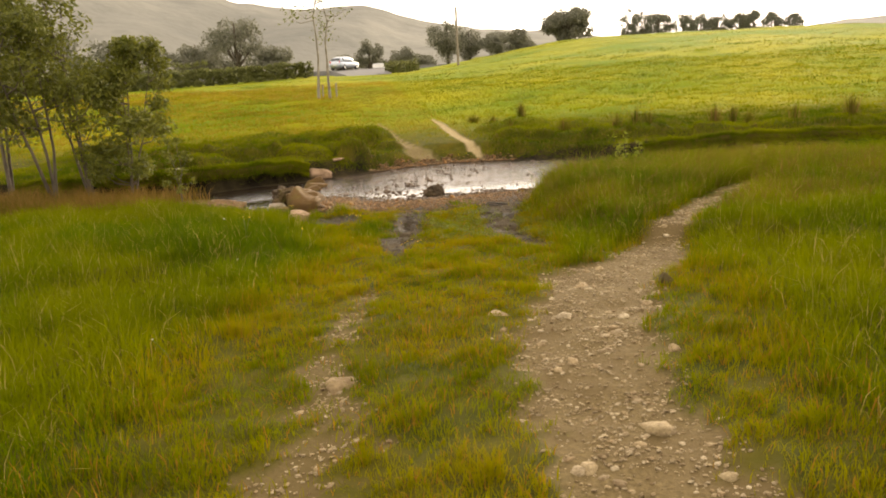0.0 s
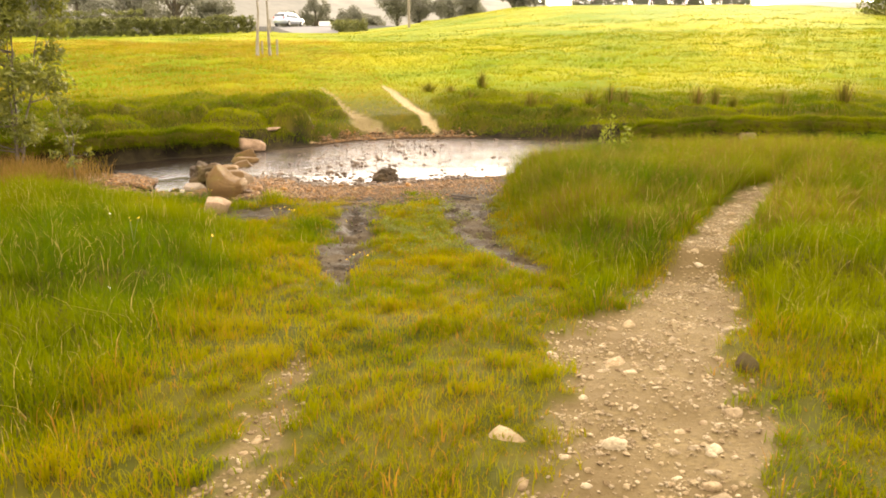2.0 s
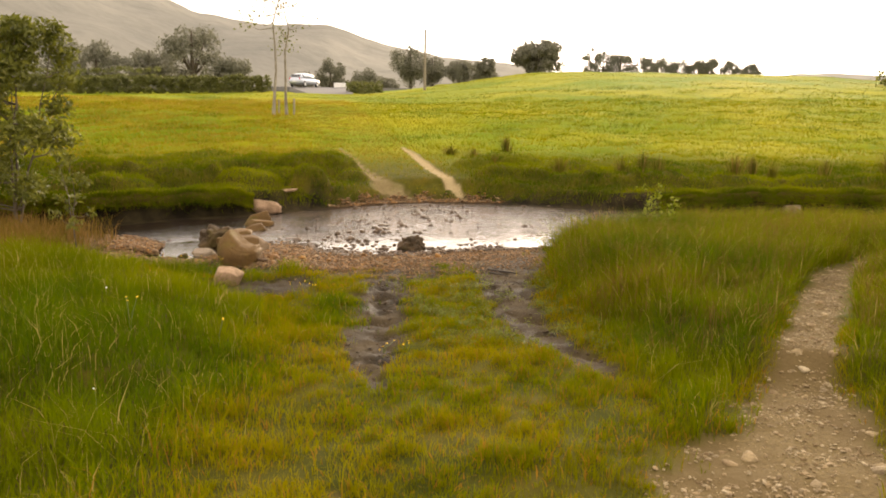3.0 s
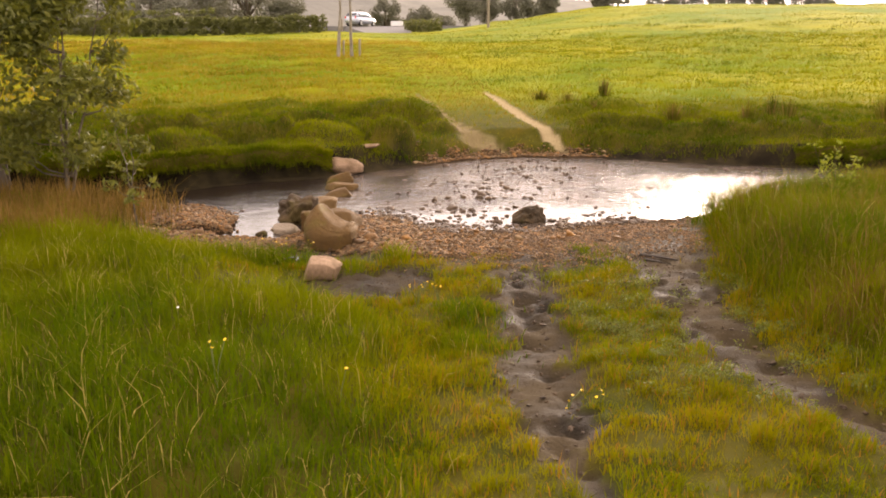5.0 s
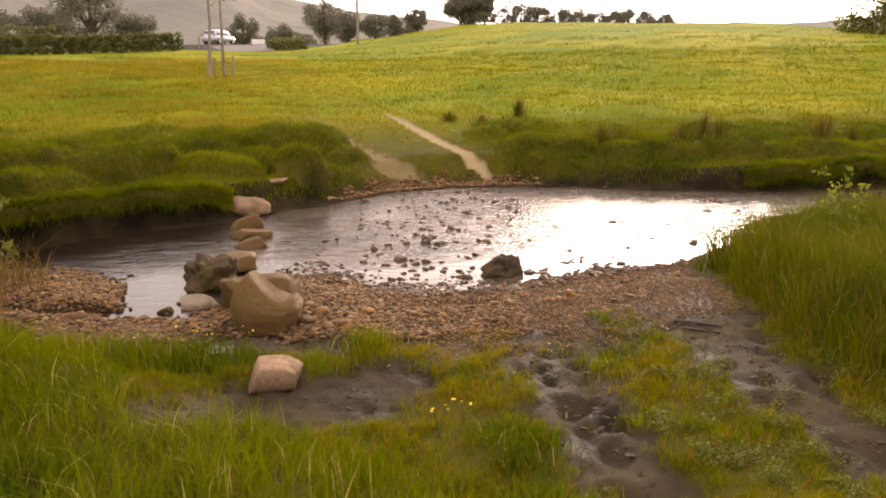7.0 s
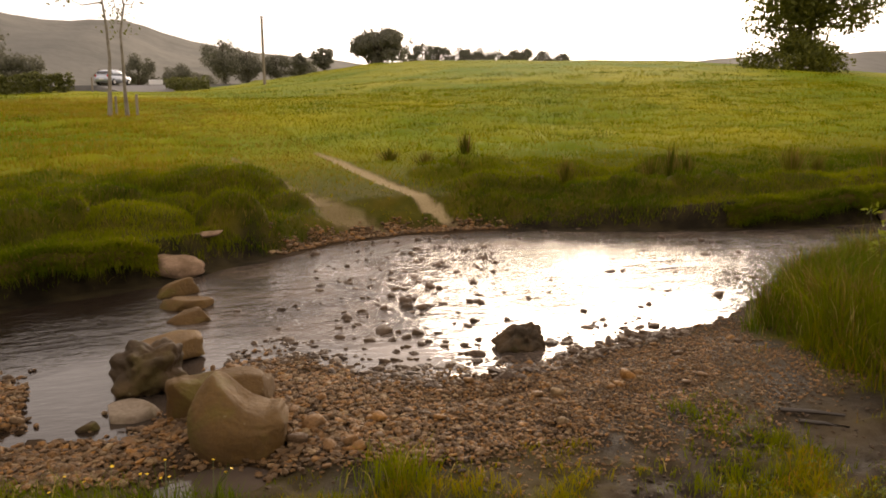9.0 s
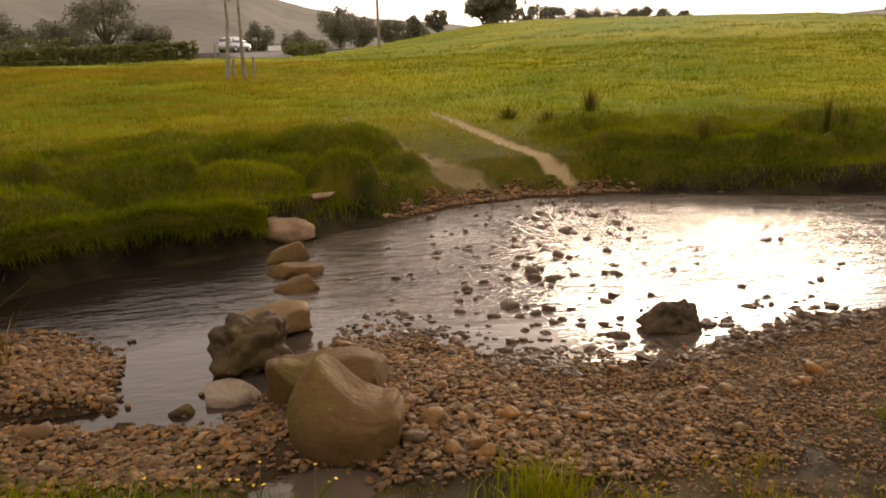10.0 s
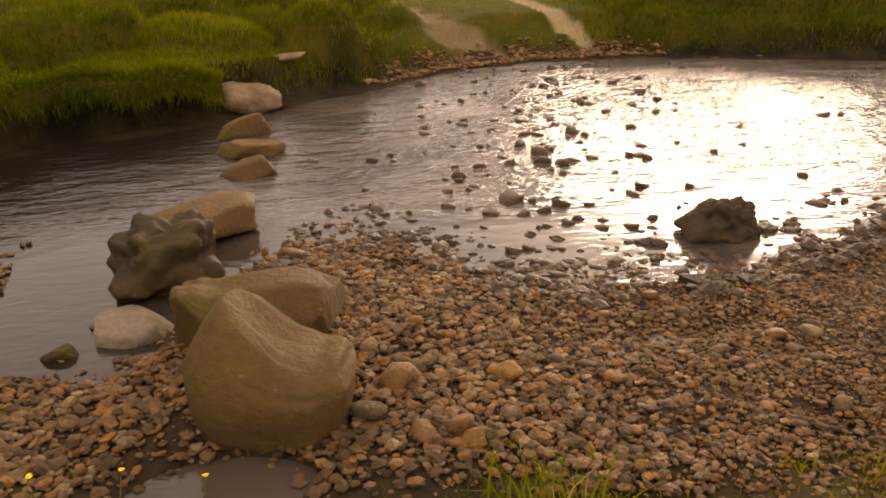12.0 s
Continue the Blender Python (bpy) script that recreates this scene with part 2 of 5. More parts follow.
WHITE_PLASTER = plain("white painted block", (0.74, 0.73, 0.70), 0.7, 0, 0.25)


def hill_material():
    k = Nodes("haze-coloured hillside")
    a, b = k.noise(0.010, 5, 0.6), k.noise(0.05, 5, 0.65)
    # aerial haze is painted in: the base tones are pale and grey
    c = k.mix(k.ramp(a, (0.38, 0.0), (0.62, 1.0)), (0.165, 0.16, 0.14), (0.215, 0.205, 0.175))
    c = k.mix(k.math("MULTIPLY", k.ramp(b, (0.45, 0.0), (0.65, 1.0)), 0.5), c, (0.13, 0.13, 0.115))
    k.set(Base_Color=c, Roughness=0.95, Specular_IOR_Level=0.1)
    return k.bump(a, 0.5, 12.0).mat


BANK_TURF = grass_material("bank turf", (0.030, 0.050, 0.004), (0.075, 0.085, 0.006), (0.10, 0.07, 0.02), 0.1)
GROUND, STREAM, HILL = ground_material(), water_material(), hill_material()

# ---- mesh helpers ----
rng = np.random.default_rng(7)


def fast_mesh(name, verts, faces, material=None, smooth_faces=True):
    """A mesh from arrays of corners and of faces that all have the same number of sides."""
    verts, faces = np.asarray(verts, np.float32), np.asarray(faces, np.int32)
    me = bpy.data.meshes.new(name)
    me.vertices.add(len(verts))
    me.vertices.foreach_set("co", verts.ravel())
    k = faces.shape[1]
    me.loops.add(faces.size)
    me.loops.foreach_set("vertex_index", faces.ravel())
    me.polygons.add(len(faces))
    me.polygons.foreach_set("loop_start", np.arange(0, faces.size, k, dtype=np.int32))
    me.polygons.foreach_set("use_smooth", np.full(len(faces), smooth_faces))
    me.update(calc_edges=True)
    if material:
        me.materials.append(material)
    return me


def shade(bm, smooth_faces=True):
    for f in bm.faces:
        f.smooth = smooth_faces
    return bm


def part(name, bm, material, parent=None, label=""):
    me = bpy.data.meshes.new(name)
    bm.to_mesh(me)
    bm.free()
    me.materials.append(material)
    ob = new(name, me)
    ob.parent = parent
    return tagged(ob, label)


def piece(name, me, m, parent=None):
    ob = new(name, me)
    ob.parent = parent
    ob.matrix_basis = m
    return ob


def box(size, at=(0, 0, 0), bevel=0.01, segments=2):
    bm = bmesh.new()
    bmesh.ops.create_cube(bm, size=1, matrix=Matrix.LocRotScale(at, None, size))
    if bevel:
        bmesh.ops.bevel(bm, geom=list(bm.edges), offset=bevel, segments=segments, affect="EDGES", profile=0.6)
    return bm


def tube_arrays(points, radii, sides=7):
    """Corners and four-sided faces of a tapered tube."""
    pts = [Vector(p) for p in points]
    vs, fs = [], []
    for i, (p, r) in enumerate(zip(pts, radii)):
        d = (pts[min(i + 1, len(pts) - 1)] - pts[max(i - 1, 0)]).normalized()
        a = d.orthogonal().normalized()
        b = d.cross(a)
        for s in range(sides):
            u = 2 * math.pi * s / sides
            vs.append(p + a * (r * math.cos(u)) + b * (r * math.sin(u)))
    for i in range(len(pts) - 1):
        for s in range(sides):
            t = (s + 1) % sides
            fs.append((i * sides + s, i * sides + t, (i + 1) * sides + t, (i + 1) * sides + s))
    return np.array(vs), np.array(fs)


def joined(chunks):
    vs, fs, n = [], [], 0
    for v, f in chunks:
        vs.append(v)
        fs.append(np.asarray(f) + n)
        n += len(v)
    return np.concatenate(vs), np.concatenate(fs)


# ---- the lie of the land ----
def smooth(a, b, v):
    u = np.clip((v - a) / (b - a), 0, 1)
    return u * u * (3 - 2 * u)


def wave(x, y, s, seed=0.0):
    """Smooth irregular waves of about s metres, between -1 and 1."""
    u, v = x / s * 6.283, y / s * 6.283
    return (np.sin(u * 0.83 + v * 0.41 + seed) + np.sin(-u * 0.37 + v * 0.91 + 1.7 * seed + 1.3)
            + np.sin(u * 1.31 - v * 0.77 + 0.6 * seed + 4.1) + np.sin(u * 0.21 + v * 1.43 + 2.9 * seed + 2.2)) * 0.25


WATER = -0.12
INLET = 13.4


def shore_near(x):
    return (np.interp(x, [-60, -10, -5.4, -4.5, -3.8, -3.45, -3.3, -2.7, -2.55, -2.3, -1.85, -1.5, -1.15, -0.7, 0.0, 0.5, 1.0, 1.4, 1.84, 2.5, 3.2, 4.0, 6.5, 10, 60],
                      [15.2, 15.2, 15.2, 14.8, 14.5, 14.1, 13.15, 12.95, 13.25, 13.95, 14.15, 13.85, 13.4, 13.4, 13.45, 13.7, 13.82, 13.9, 14.05, 14.6, 15.2, 15.7, 16.4, 16.2, 15]))


def shore_far(x):
    return (np.interp(x, [-60, -12, -7, -5.6, -4.9, -4.3, -3.9, -3.4, -2.8, -2.3, -1.5, -0.7, 0.3, 1.5, 2.7, 3.8, 5.5, 8, 12, 60],
                      [16.8, 16.4, 16.1, 15.95, 15.95, 16.5, 16.9, 17.1, 17.35, 17.8, 18.4, 19.1, 19.45, 19.4, 18.9, 18.4, 18.0, 18.0, 17.6, 17]))


# grassy tussock mounds along the far bank: x, y, radius, height
MOUNDS = [(-1.95, 18.72, 0.44, 0.46), (-2.0, 20.9, 0.95, 0.46), (-3.1, 18.55, 0.75, 0.30), (-4.4, 18.45, 0.9, 0.42), (-5.9, 18.6, 1.0, 0.44), (-2.75, 19.75, 0.5, 0.25), (-3.75, 20.2, 0.85, 0.40), (-5.3, 20.4, 0.8, 0.30),
          (-5.0, 17.15, 0.75, 0.26), (-6.6, 17.2, 1.0, 0.32), (-1.15, 20.0, 0.4, 0.2), (-7.4, 19.6, 1.1, 0.4), (-3.2, 21.9, 0.7, 0.22), (-4.6, 22.2, 0.8, 0.2),
          (1.9, 20.6, 0.5, 0.22), (2.6, 20.2, 0.45, 0.26), (3.3, 19.6, 0.5, 0.30), (4.1, 19.5, 0.6, 0.28), (4.9, 19.2, 0.5, 0.32), (5.7, 19.2, 0.6, 0.26), (6.7, 19.1, 0.7, 0.28), (8.0, 19.1, 0.8, 0.26), (9.6, 19.0, 0.9, 0.3), (3.6, 21.2, 0.7, 0.2), (5.6, 21.0, 0.8, 0.22), (1.5, 21.9, 0.5, 0.18), (2.4, 22.6, 0.6, 0.2)]


def field_height(x, y):
    z = np.interp(y, [15, 19, 22, 33, 45, 60, 70, 88, 95, 130, 300, 3000], [0.0, 0.2, 0.47, 1.45, 2.05, 2.4, 2.6, 3.0, 3.5, 3.4, 1.0, -6.0])
    rise = smooth(-4, 14, x) * smooth(24, 72, y) * (1 - smooth(74, 140, y)) * 2.1
    z = z + 6.0 * smooth(150, 235, y) * smooth(330, 260, y) * smooth(-4, 8, x - 0.02 * y)
    return z + rise * (1 - 0.75 * smooth(30, 60, x - (y - 70) * 0.3)) - 0.45 * smooth(-6, -30, x) * smooth(45, 68, y) * smooth(96, 90, y)


def height(x, y):
    x, y = np.asarray(x, float), np.asarray(y, float)
    rag = (0.09 * wave(x, y, 0.62, 51) + 0.05 * wave(x, y, 0.23, 53)) * smooth(9, 12, y)
    dn, df = y - shore_near(x) + rag, shore_far(x) - y + rag
    # the near side: a worn track that runs down to the ford between two grassy banks
    track = np.interp(y, [-80, -20, 0, 5, 7.5, 10, 13.5], [1.2, 0.7, 0.36, 0.28, 0.13, -0.04, -0.045])
    bank = np.interp(y, [-80, -20, 0, 5, 8, 11, 14, 17], [1.4, 0.8, 0.40, 0.33, 0.26, 0.16, 0.03, -0.04])
    right = np.interp(y, [0, 6, 8.5, 10, 11.5, 13, 14.2], [6, 5, 1.5, 1.45, 1.5, 1.6, 1.8])
    left = np.interp(y, [0, 5, 8, 10, 11.5, 12.3, 13], [-6, -5, -1.3, -1.25, -2.2, -3.4, -6])
    grassy = np.maximum(smooth(0, 0.55, x - right), smooth(0, 0.9, left - x))
    near = track + (np.maximum(bank, track) - track) * grassy
    near = near - (near - WATER - 0.018) * smooth(-0.7, 0.0, dn) * (1 - 0.5 * smooth(-3.5, -6, x))
    near = near + (0.025 * wave(x, y, 1.3, 1) + 0.012 * wave(x, y, 0.37, 2)) * (1 - 0.8 * smooth(11.5, 12.6, y))
    near = near - 0.20 * np.exp(-(((x + 2.3) / 0.27) ** 2 + ((y - 12.50) / 0.17) ** 2)) - 0.15 * np.exp(-(((x + 3.4) / 0.5) ** 2 + ((y - INLET + 0.1 * (x + 3.4)) / 0.13) ** 2)) - 0.05 * np.exp(-(((x + 0.75) / 0.3) ** 2 + ((y - 13.1) / 0.10) ** 2))
    # the bed
    d = np.minimum(dn, df)
    bed = WATER + 0.018 - 0.13 * smooth(0.0, 0.9, d) + 0.02 * wave(x, y, 0.6, 5) * smooth(0.0, 0.5, d)
    # the far side: steep grassy banks that leave a gap for the track
    hb = np.interp(x, [-8, -3.2, -2.4, -1.5, -0.6, 0.9, 1.7, 3, 5, 60], [0.40, 0.42, 0.38, 0.26, 0.02, 0.02, 0.12, 0.26, 0.36, 0.4])
    w = np.interp(x, [-8, -3.2, -2.8, -1.5, -0.6, 0.9, 2, 4], [0.14, 0.14, 0.25, 0.40, 0.9, 0.9, 0.6, 0.18])
    lumps = 0.07 * wave(x, y, 1.7, 3) + 0.04 * wave(x, y, 0.7, 9)
    lumps = lumps * smooth(1.0, 2.2, np.abs(x - 0.1)) * smooth(0.1, 0.7, -df) * smooth(60, 21, y)
    far = np.maximum(field_height(x, y), WATER + hb * smooth(0, 1, -df / w)) * smooth(-0.05, w, -df) + WATER * (1 - smooth(-0.05, w, -df))
    for mx, my, r, h in MOUNDS:
        lumps = lumps + h * np.clip(1 - ((x - mx) ** 2 + ((y - my) / 0.8) ** 2) / r ** 2 + 0.16 * wave(x, y, 0.45, 7), 0, 1) ** 0.55 * 0.9 * smooth(0.0, 0.2, -df)
    far = far + lumps + 0.10 * wave(x, y, 9, 4) * smooth(22, 32, y)
    return np.where(dn < 0, near, np.where(df < 0, far, bed))


def reach(x, y, line):
    """How far a place lies from a line of (x, y, half width), in half widths."""
    best = np.full(np.shape(x), 1e3)
    for (ax, ay, aw), (bx, by, bw) in zip(line, line[1:]):
        dx, dy = bx - ax, by - ay
        u = np.clip(((x - ax) * dx + (y - ay) * dy) / (dx * dx + dy * dy), 0, 1)
        best = np.minimum(best, np.hypot(x - ax - u * dx, y - ay - u * dy) / (aw + u * (bw - aw)))
    return best


FOOTPATH = [(1.0, -6, 0.4), (0.78, 2.0, 0.36), (0.72, 3.6, 0.38), (0.82, 4.7, 0.42), (1.1, 5.5, 0.43), (1.2, 6.3, 0.45), (1.75, 7.0, 0.38), (2.2, 8.0, 0.22), (2.65, 8.7, 0.19), (4.0, 10.9, 0.16), (5.6, 12.5, 0.14), (7.4, 13.6, 0.10)]
LEFT_RUT = [(-0.75, -6, 0.3), (-0.6, 2.0, 0.25), (-0.58, 3.4, 0.20), (-0.7, 4.6, 0.14), (-0.62, 5.6, 0.12), (-0.6, 6.4, 0.05)]
MUD_LEFT = [(-0.42, 7.9, 0.05), (-0.55, 8.5, 0.16), (-0.5, 9.3, 0.27), (-0.45, 10.3, 0.24), (-0.45, 11.2, 0.26), (-0.1, 12.2, 0.42), (0.2, 13.2, 0.4)]
MUD_RIGHT = [(1.05, 8.2, 0.08), (0.95, 8.9, 0.16), (0.75, 9.8, 0.24), (0.78, 10.8, 0.26), (0.8, 11.6, 0.34), (0.95, 12.4, 0.42), (1.1, 13.4, 0.5)]
MUD_PATCH = [(-2.5, 10.9, 0.22), (-2.0, 11.25, 0.42), (-1.45, 11.55, 0.30)]
FAR_RUT_RIGHT = [(1.1, 19.6, 0.06), (0.85, 20.0, 0.12), (0.5, 21.4, 0.14), (0.15, 23.6, 0.13), (-0.1, 24.8, 0.06)]
FAR_RUT_LEFT = [(-0.1, 19.5, 0.25), (-0.6, 19.8, 0.24), (-0.95, 20.8, 0.17), (-1.3, 22.6, 0.13), (-1.7, 24.5, 0.05)]
FAR_TRACK = [(0.3, 19.0, 1.0), (-0.6, 23.0, 1.0), (-2.3, 31.0, 1.1), (-4.3, 45.0, 1.2), (-5.0, 64.0, 1.5)]


def bare(x, y):
    """Shares of dry dirt, of mud and of gravel at a place."""
    x, y = np.asarray(x, float), np.asarray(y, float)
    rag = 0.28 * wave(x, y, 0.55, 11) + 0.22 * wave(x, y, 0.19, 13)
    dirt = smooth(1.25, 0.75, reach(x, y, FOOTPATH) + rag)
    dirt = np.maximum(dirt, 0.85 * smooth(1.0, 0.5, reach(x, y, LEFT_RUT) + 3.4 * rag))
    dirt = np.maximum(dirt, 0.9 * smooth(1.2, 0.7, reach(x, y, FAR_RUT_RIGHT) + rag))
    dirt = np.maximum(dirt, 0.7 * smooth(1.2, 0.6, reach(x, y, FAR_RUT_LEFT) + 1.6 * rag))
    dn, df = y - shore_near(x), shore_far(x) - y
    mud = np.maximum(smooth(1.2, 0.75, reach(x, y, MUD_LEFT) + 1.9 * rag), smooth(1.2, 0.75, reach(x, y, MUD_RIGHT) + 1.7 * rag))
    mud = np.maximum(mud, smooth(1.3, 0.8, reach(x, y, MUD_PATCH) + rag))
    edge = np.interp(x, [-6.5, -5.2, -4.2, -3.5, -2.0, -1.2, -0.6, 0.0, 0.8, 1.6, 2.2, 3.0], [15.2, 14.3, 13.1, 12.5, 12.45, 12.2, 12.3, 12.45, 12.9, 13.75, 14.6, 15.9])
    gravel = smooth(-0.12, 0.15, y - edge + 0.35 * rag) * smooth(0.5, -0.05, dn + 0.6 * rag)
    far_gravel = smooth(0.36, 0.05, -df + 0.3 * rag) * smooth(1.9, 1.1, np.abs(x - 0.15)) * (df < 0.1)
    gravel = np.maximum(gravel, far_gravel)
    wet = smooth(11.2, 12.6, y + 0.9 * wave(x, y, 0.55, 17)) * smooth(-3.6, -3.0, x) * smooth(1.7, 1.3, x) * (dn < 0)
    mud = np.maximum(mud, wet * 0.9)
    return dirt, mud, gravel


# ---- the ground: one sheet to the horizon ----


def spaced(*runs):
    out = []
    for a, b, n in runs:
        out += list(np.linspace(a, b, n, endpoint=False))
    return np.array(out + [runs[-1][1]])


gx = spaced((-2500, -400, 8), (-400, -60, 18), (-60, -14, 40), (-14, -5, 60), (-5, -3, 30), (-3, 2, 140), (2, 4, 30), (4, 14, 60), (14, 60, 50), (60, 400, 20), (400, 2500, 8))
gy = spaced((-2500, -300, 6), (-300, -20, 12), (-20, 1.5, 40), (1.5, 8.2, 95), (8.2, 13.2, 140), (13.2, 14.5, 19), (14.5, 23, 120), (23, 40, 70), (40, 90, 60), (90, 400, 30), (400, 3000, 10))
GX, GY = np.meshgrid(gx, gy)
dirt, mud, gravel = bare(GX, GY)
GZ = height(GX, GY)
# hoof prints: pits with a raised rim, trodden all over the mud
hoof = np.random.default_rng(19)
pits = np.zeros_like(GZ)
for hx, hy, hr in zip(hoof.uniform(-3, 2, 420), hoof.uniform(8.2, 12.6, 420), hoof.uniform(0.035, 0.085, 420)):
    i0, i1 = np.searchsorted(gx, [hx - 0.3, hx + 0.3])
    j0, j1 = np.searchsorted(gy, [hy - 0.3, hy + 0.3])
    dd = ((GX[j0:j1, i0:i1] - hx) ** 2 + ((GY[j0:j1, i0:i1] - hy) * 0.75) ** 2) / hr ** 2
    pits[j0:j1, i0:i1] += hr * (0.28 * np.exp(-0.5 * dd) - 0.95 * np.exp(-dd))
GZ = GZ - 0.025 * dirt - mud * (0.006 + 0.024 * smooth(12.6, 11.9, GY)) + np.clip(mud * 1.4, 0, 1) * (np.clip(pits, -0.08, 0.03) + 0.012 * wave(GX, GY, 0.14, 33)) * smooth(12.6, 11.9, GY)
nx, ny = len(gx), len(gy)
idx = np.arange(nx * ny).reshape(ny, nx)
quads = np.stack([idx[:-1, :-1], idx[:-1, 1:], idx[1:, 1:], idx[1:, :-1]], -1).reshape(-1, 4)
ground_mesh = fast_mesh("ground", np.stack([GX, GY, GZ], -1).reshape(-1, 3), quads, GROUND)
DN, DF = GY - shore_near(GX), shore_far(GX) - GY
bedshare = np.maximum(smooth(-0.1, 0.1, np.minimum(DN, DF)), gravel)
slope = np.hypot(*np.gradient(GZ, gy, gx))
# steep bare earth, plus a painted strip of undercut shade along the far waterline
soil_shade = smooth(0.55, 1.1, slope) * smooth(-0.2, 0.1, -DF) * smooth(0.32, 0.16, -DF) * smooth(1.3, 2.0, np.abs(GX - 0.2))
soil_shade = np.maximum(soil_shade, smooth(0.34, 0.16, -DF) * smooth(1.3, 1.9, np.abs(GX - 0.1)) * (DF < 0.3) * (GY > 15.5))
sand = np.maximum(0.75 * smooth(1.2, 0.6, reach(GX, GY, FAR_RUT_RIGHT) + 0.3 * wave(GX, GY, 0.5, 11)), 0.3 * smooth(1.1, 0.5, reach(GX, GY, FAR_RUT_LEFT) + 0.7 * wave(GX, GY, 0.5, 12)))
for key, values in (("dirt", dirt), ("sand", sand), ("mud", mud), ("bed", bedshare), ("soil_shade", soil_shade), ("far", smooth(20, 26, GY))):
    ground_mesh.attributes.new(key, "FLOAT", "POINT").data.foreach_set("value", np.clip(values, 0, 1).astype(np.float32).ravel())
ground = tagged(new("ground", ground_mesh), "grassy valley ground with a worn stony track and mud", "ground", kind="structure")

# the stream: a sheet of water in its bed
wx = spaced((-60, -8, 30), (-8, 8, 60), (8, 60, 30))
rows = [shore_near(wx) - np.interp(wx, [-5.5, -5, 2, 3], [0.1, 0.6, 0.6, 0.25])] + [shore_near(wx) * (1 - u) + shore_far(wx) * u for u in (0.25, 0.5, 0.75)] + [shore_far(wx) + 0.25]
rows[0] = np.where((wx > -4.6) & (wx <= -2.9), np.minimum(rows[0], 12.8), rows[0])
rows[0] = np.where((wx > -2.9) & (wx < -0.2), np.minimum(rows[0], 12.2), rows[0])
wv = np.stack([np.tile(wx, 5), np.concatenate(rows), np.full(5 * len(wx), WATER)], -1)
wi = np.arange(5 * len(wx)).reshape(5, -1)
wq = np.stack([wi[:-1, :-1], wi[:-1, 1:], wi[1:, 1:], wi[1:, :-1]], -1).reshape(-1, 4)
water_mesh = fast_mesh("water", wv, wq, STREAM)
# darkens the water colour upstream of the boulders, imitating the dark bank's reflection
water_mesh.attributes.new("deep", "FLOAT", "POINT").data.foreach_set("value", (smooth(-1.8, -3.2, wv[:, 0]) * 0.95).astype(np.float32))
water = tagged(new("water", water_mesh), "shallow rippled stream reflecting a bright white sky", "stream", kind="structure")

# ---- far hills, a ring beyond the fields ----


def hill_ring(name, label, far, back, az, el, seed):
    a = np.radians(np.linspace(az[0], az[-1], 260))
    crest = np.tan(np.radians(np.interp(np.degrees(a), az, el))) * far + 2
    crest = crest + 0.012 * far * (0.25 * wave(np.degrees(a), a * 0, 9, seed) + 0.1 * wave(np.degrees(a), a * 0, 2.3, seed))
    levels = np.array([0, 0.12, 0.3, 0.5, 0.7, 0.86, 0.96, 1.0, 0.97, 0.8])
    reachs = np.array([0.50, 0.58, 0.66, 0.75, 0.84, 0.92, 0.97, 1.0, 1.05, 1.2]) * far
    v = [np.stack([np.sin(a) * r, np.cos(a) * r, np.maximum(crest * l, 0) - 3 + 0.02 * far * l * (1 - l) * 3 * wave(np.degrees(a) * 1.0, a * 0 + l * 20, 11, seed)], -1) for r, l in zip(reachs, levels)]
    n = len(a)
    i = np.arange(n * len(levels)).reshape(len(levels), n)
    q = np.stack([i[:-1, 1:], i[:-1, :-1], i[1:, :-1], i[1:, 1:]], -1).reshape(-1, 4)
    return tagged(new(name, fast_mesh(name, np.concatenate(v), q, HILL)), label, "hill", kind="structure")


hill_ring("hill", "grey-green haze-coloured hillside behind the road", 620, 0,
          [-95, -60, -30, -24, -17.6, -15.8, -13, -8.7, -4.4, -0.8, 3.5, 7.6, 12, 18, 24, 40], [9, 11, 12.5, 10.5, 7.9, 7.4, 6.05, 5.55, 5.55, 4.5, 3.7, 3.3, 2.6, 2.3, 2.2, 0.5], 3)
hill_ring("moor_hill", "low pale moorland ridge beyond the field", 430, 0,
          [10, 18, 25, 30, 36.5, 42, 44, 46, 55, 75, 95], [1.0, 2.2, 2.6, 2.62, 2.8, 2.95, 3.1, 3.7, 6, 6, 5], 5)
hill_ring("valley_hill", "low haze-coloured valley side", 700, 0, [85, 120, 180, 240, 275], [5, 4, 3, 5, 9], 8)

# ---- trees, hedges and bushes ----


def leaf_cloud(centres, radii, count, size, flat=0.0, r=rng):
    """Small folded leaves scattered in lumps: four-sided faces."""
    centres, radii = np.asarray(centres, float), np.asarray(radii, float)
    w = radii ** 2
    pick = r.choice(len(centres), count, p=w / w.sum())
    d = r.normal(size=(count, 3))
    d /= np.linalg.norm(d, axis=1)[:, None]
    p = centres[pick] + d * (radii[pick] * r.uniform(0.35, 1.05, count))[:, None] * np.array([1, 1, 0.85])
    a = r.normal(size=(count, 3))
    a[:, 2] *= 1 - flat
    a /= np.linalg.norm(a, axis=1)[:, None]
    b = np.cross(a, r.normal(size=(count, 3)))
    b /= np.linalg.norm(b, axis=1)[:, None]
    s = (size * r.uniform(0.6, 1.3, count))[:, None]
    n = np.cross(a, b)
    v = np.stack([p - a * s, p + b * s * 0.45 + n * s * 0.15, p + a * s, p - b * s * 0.45 + n * s * 0.15], 1).reshape(-1, 3)
    return v, np.arange(4 * count).reshape(-1, 4)


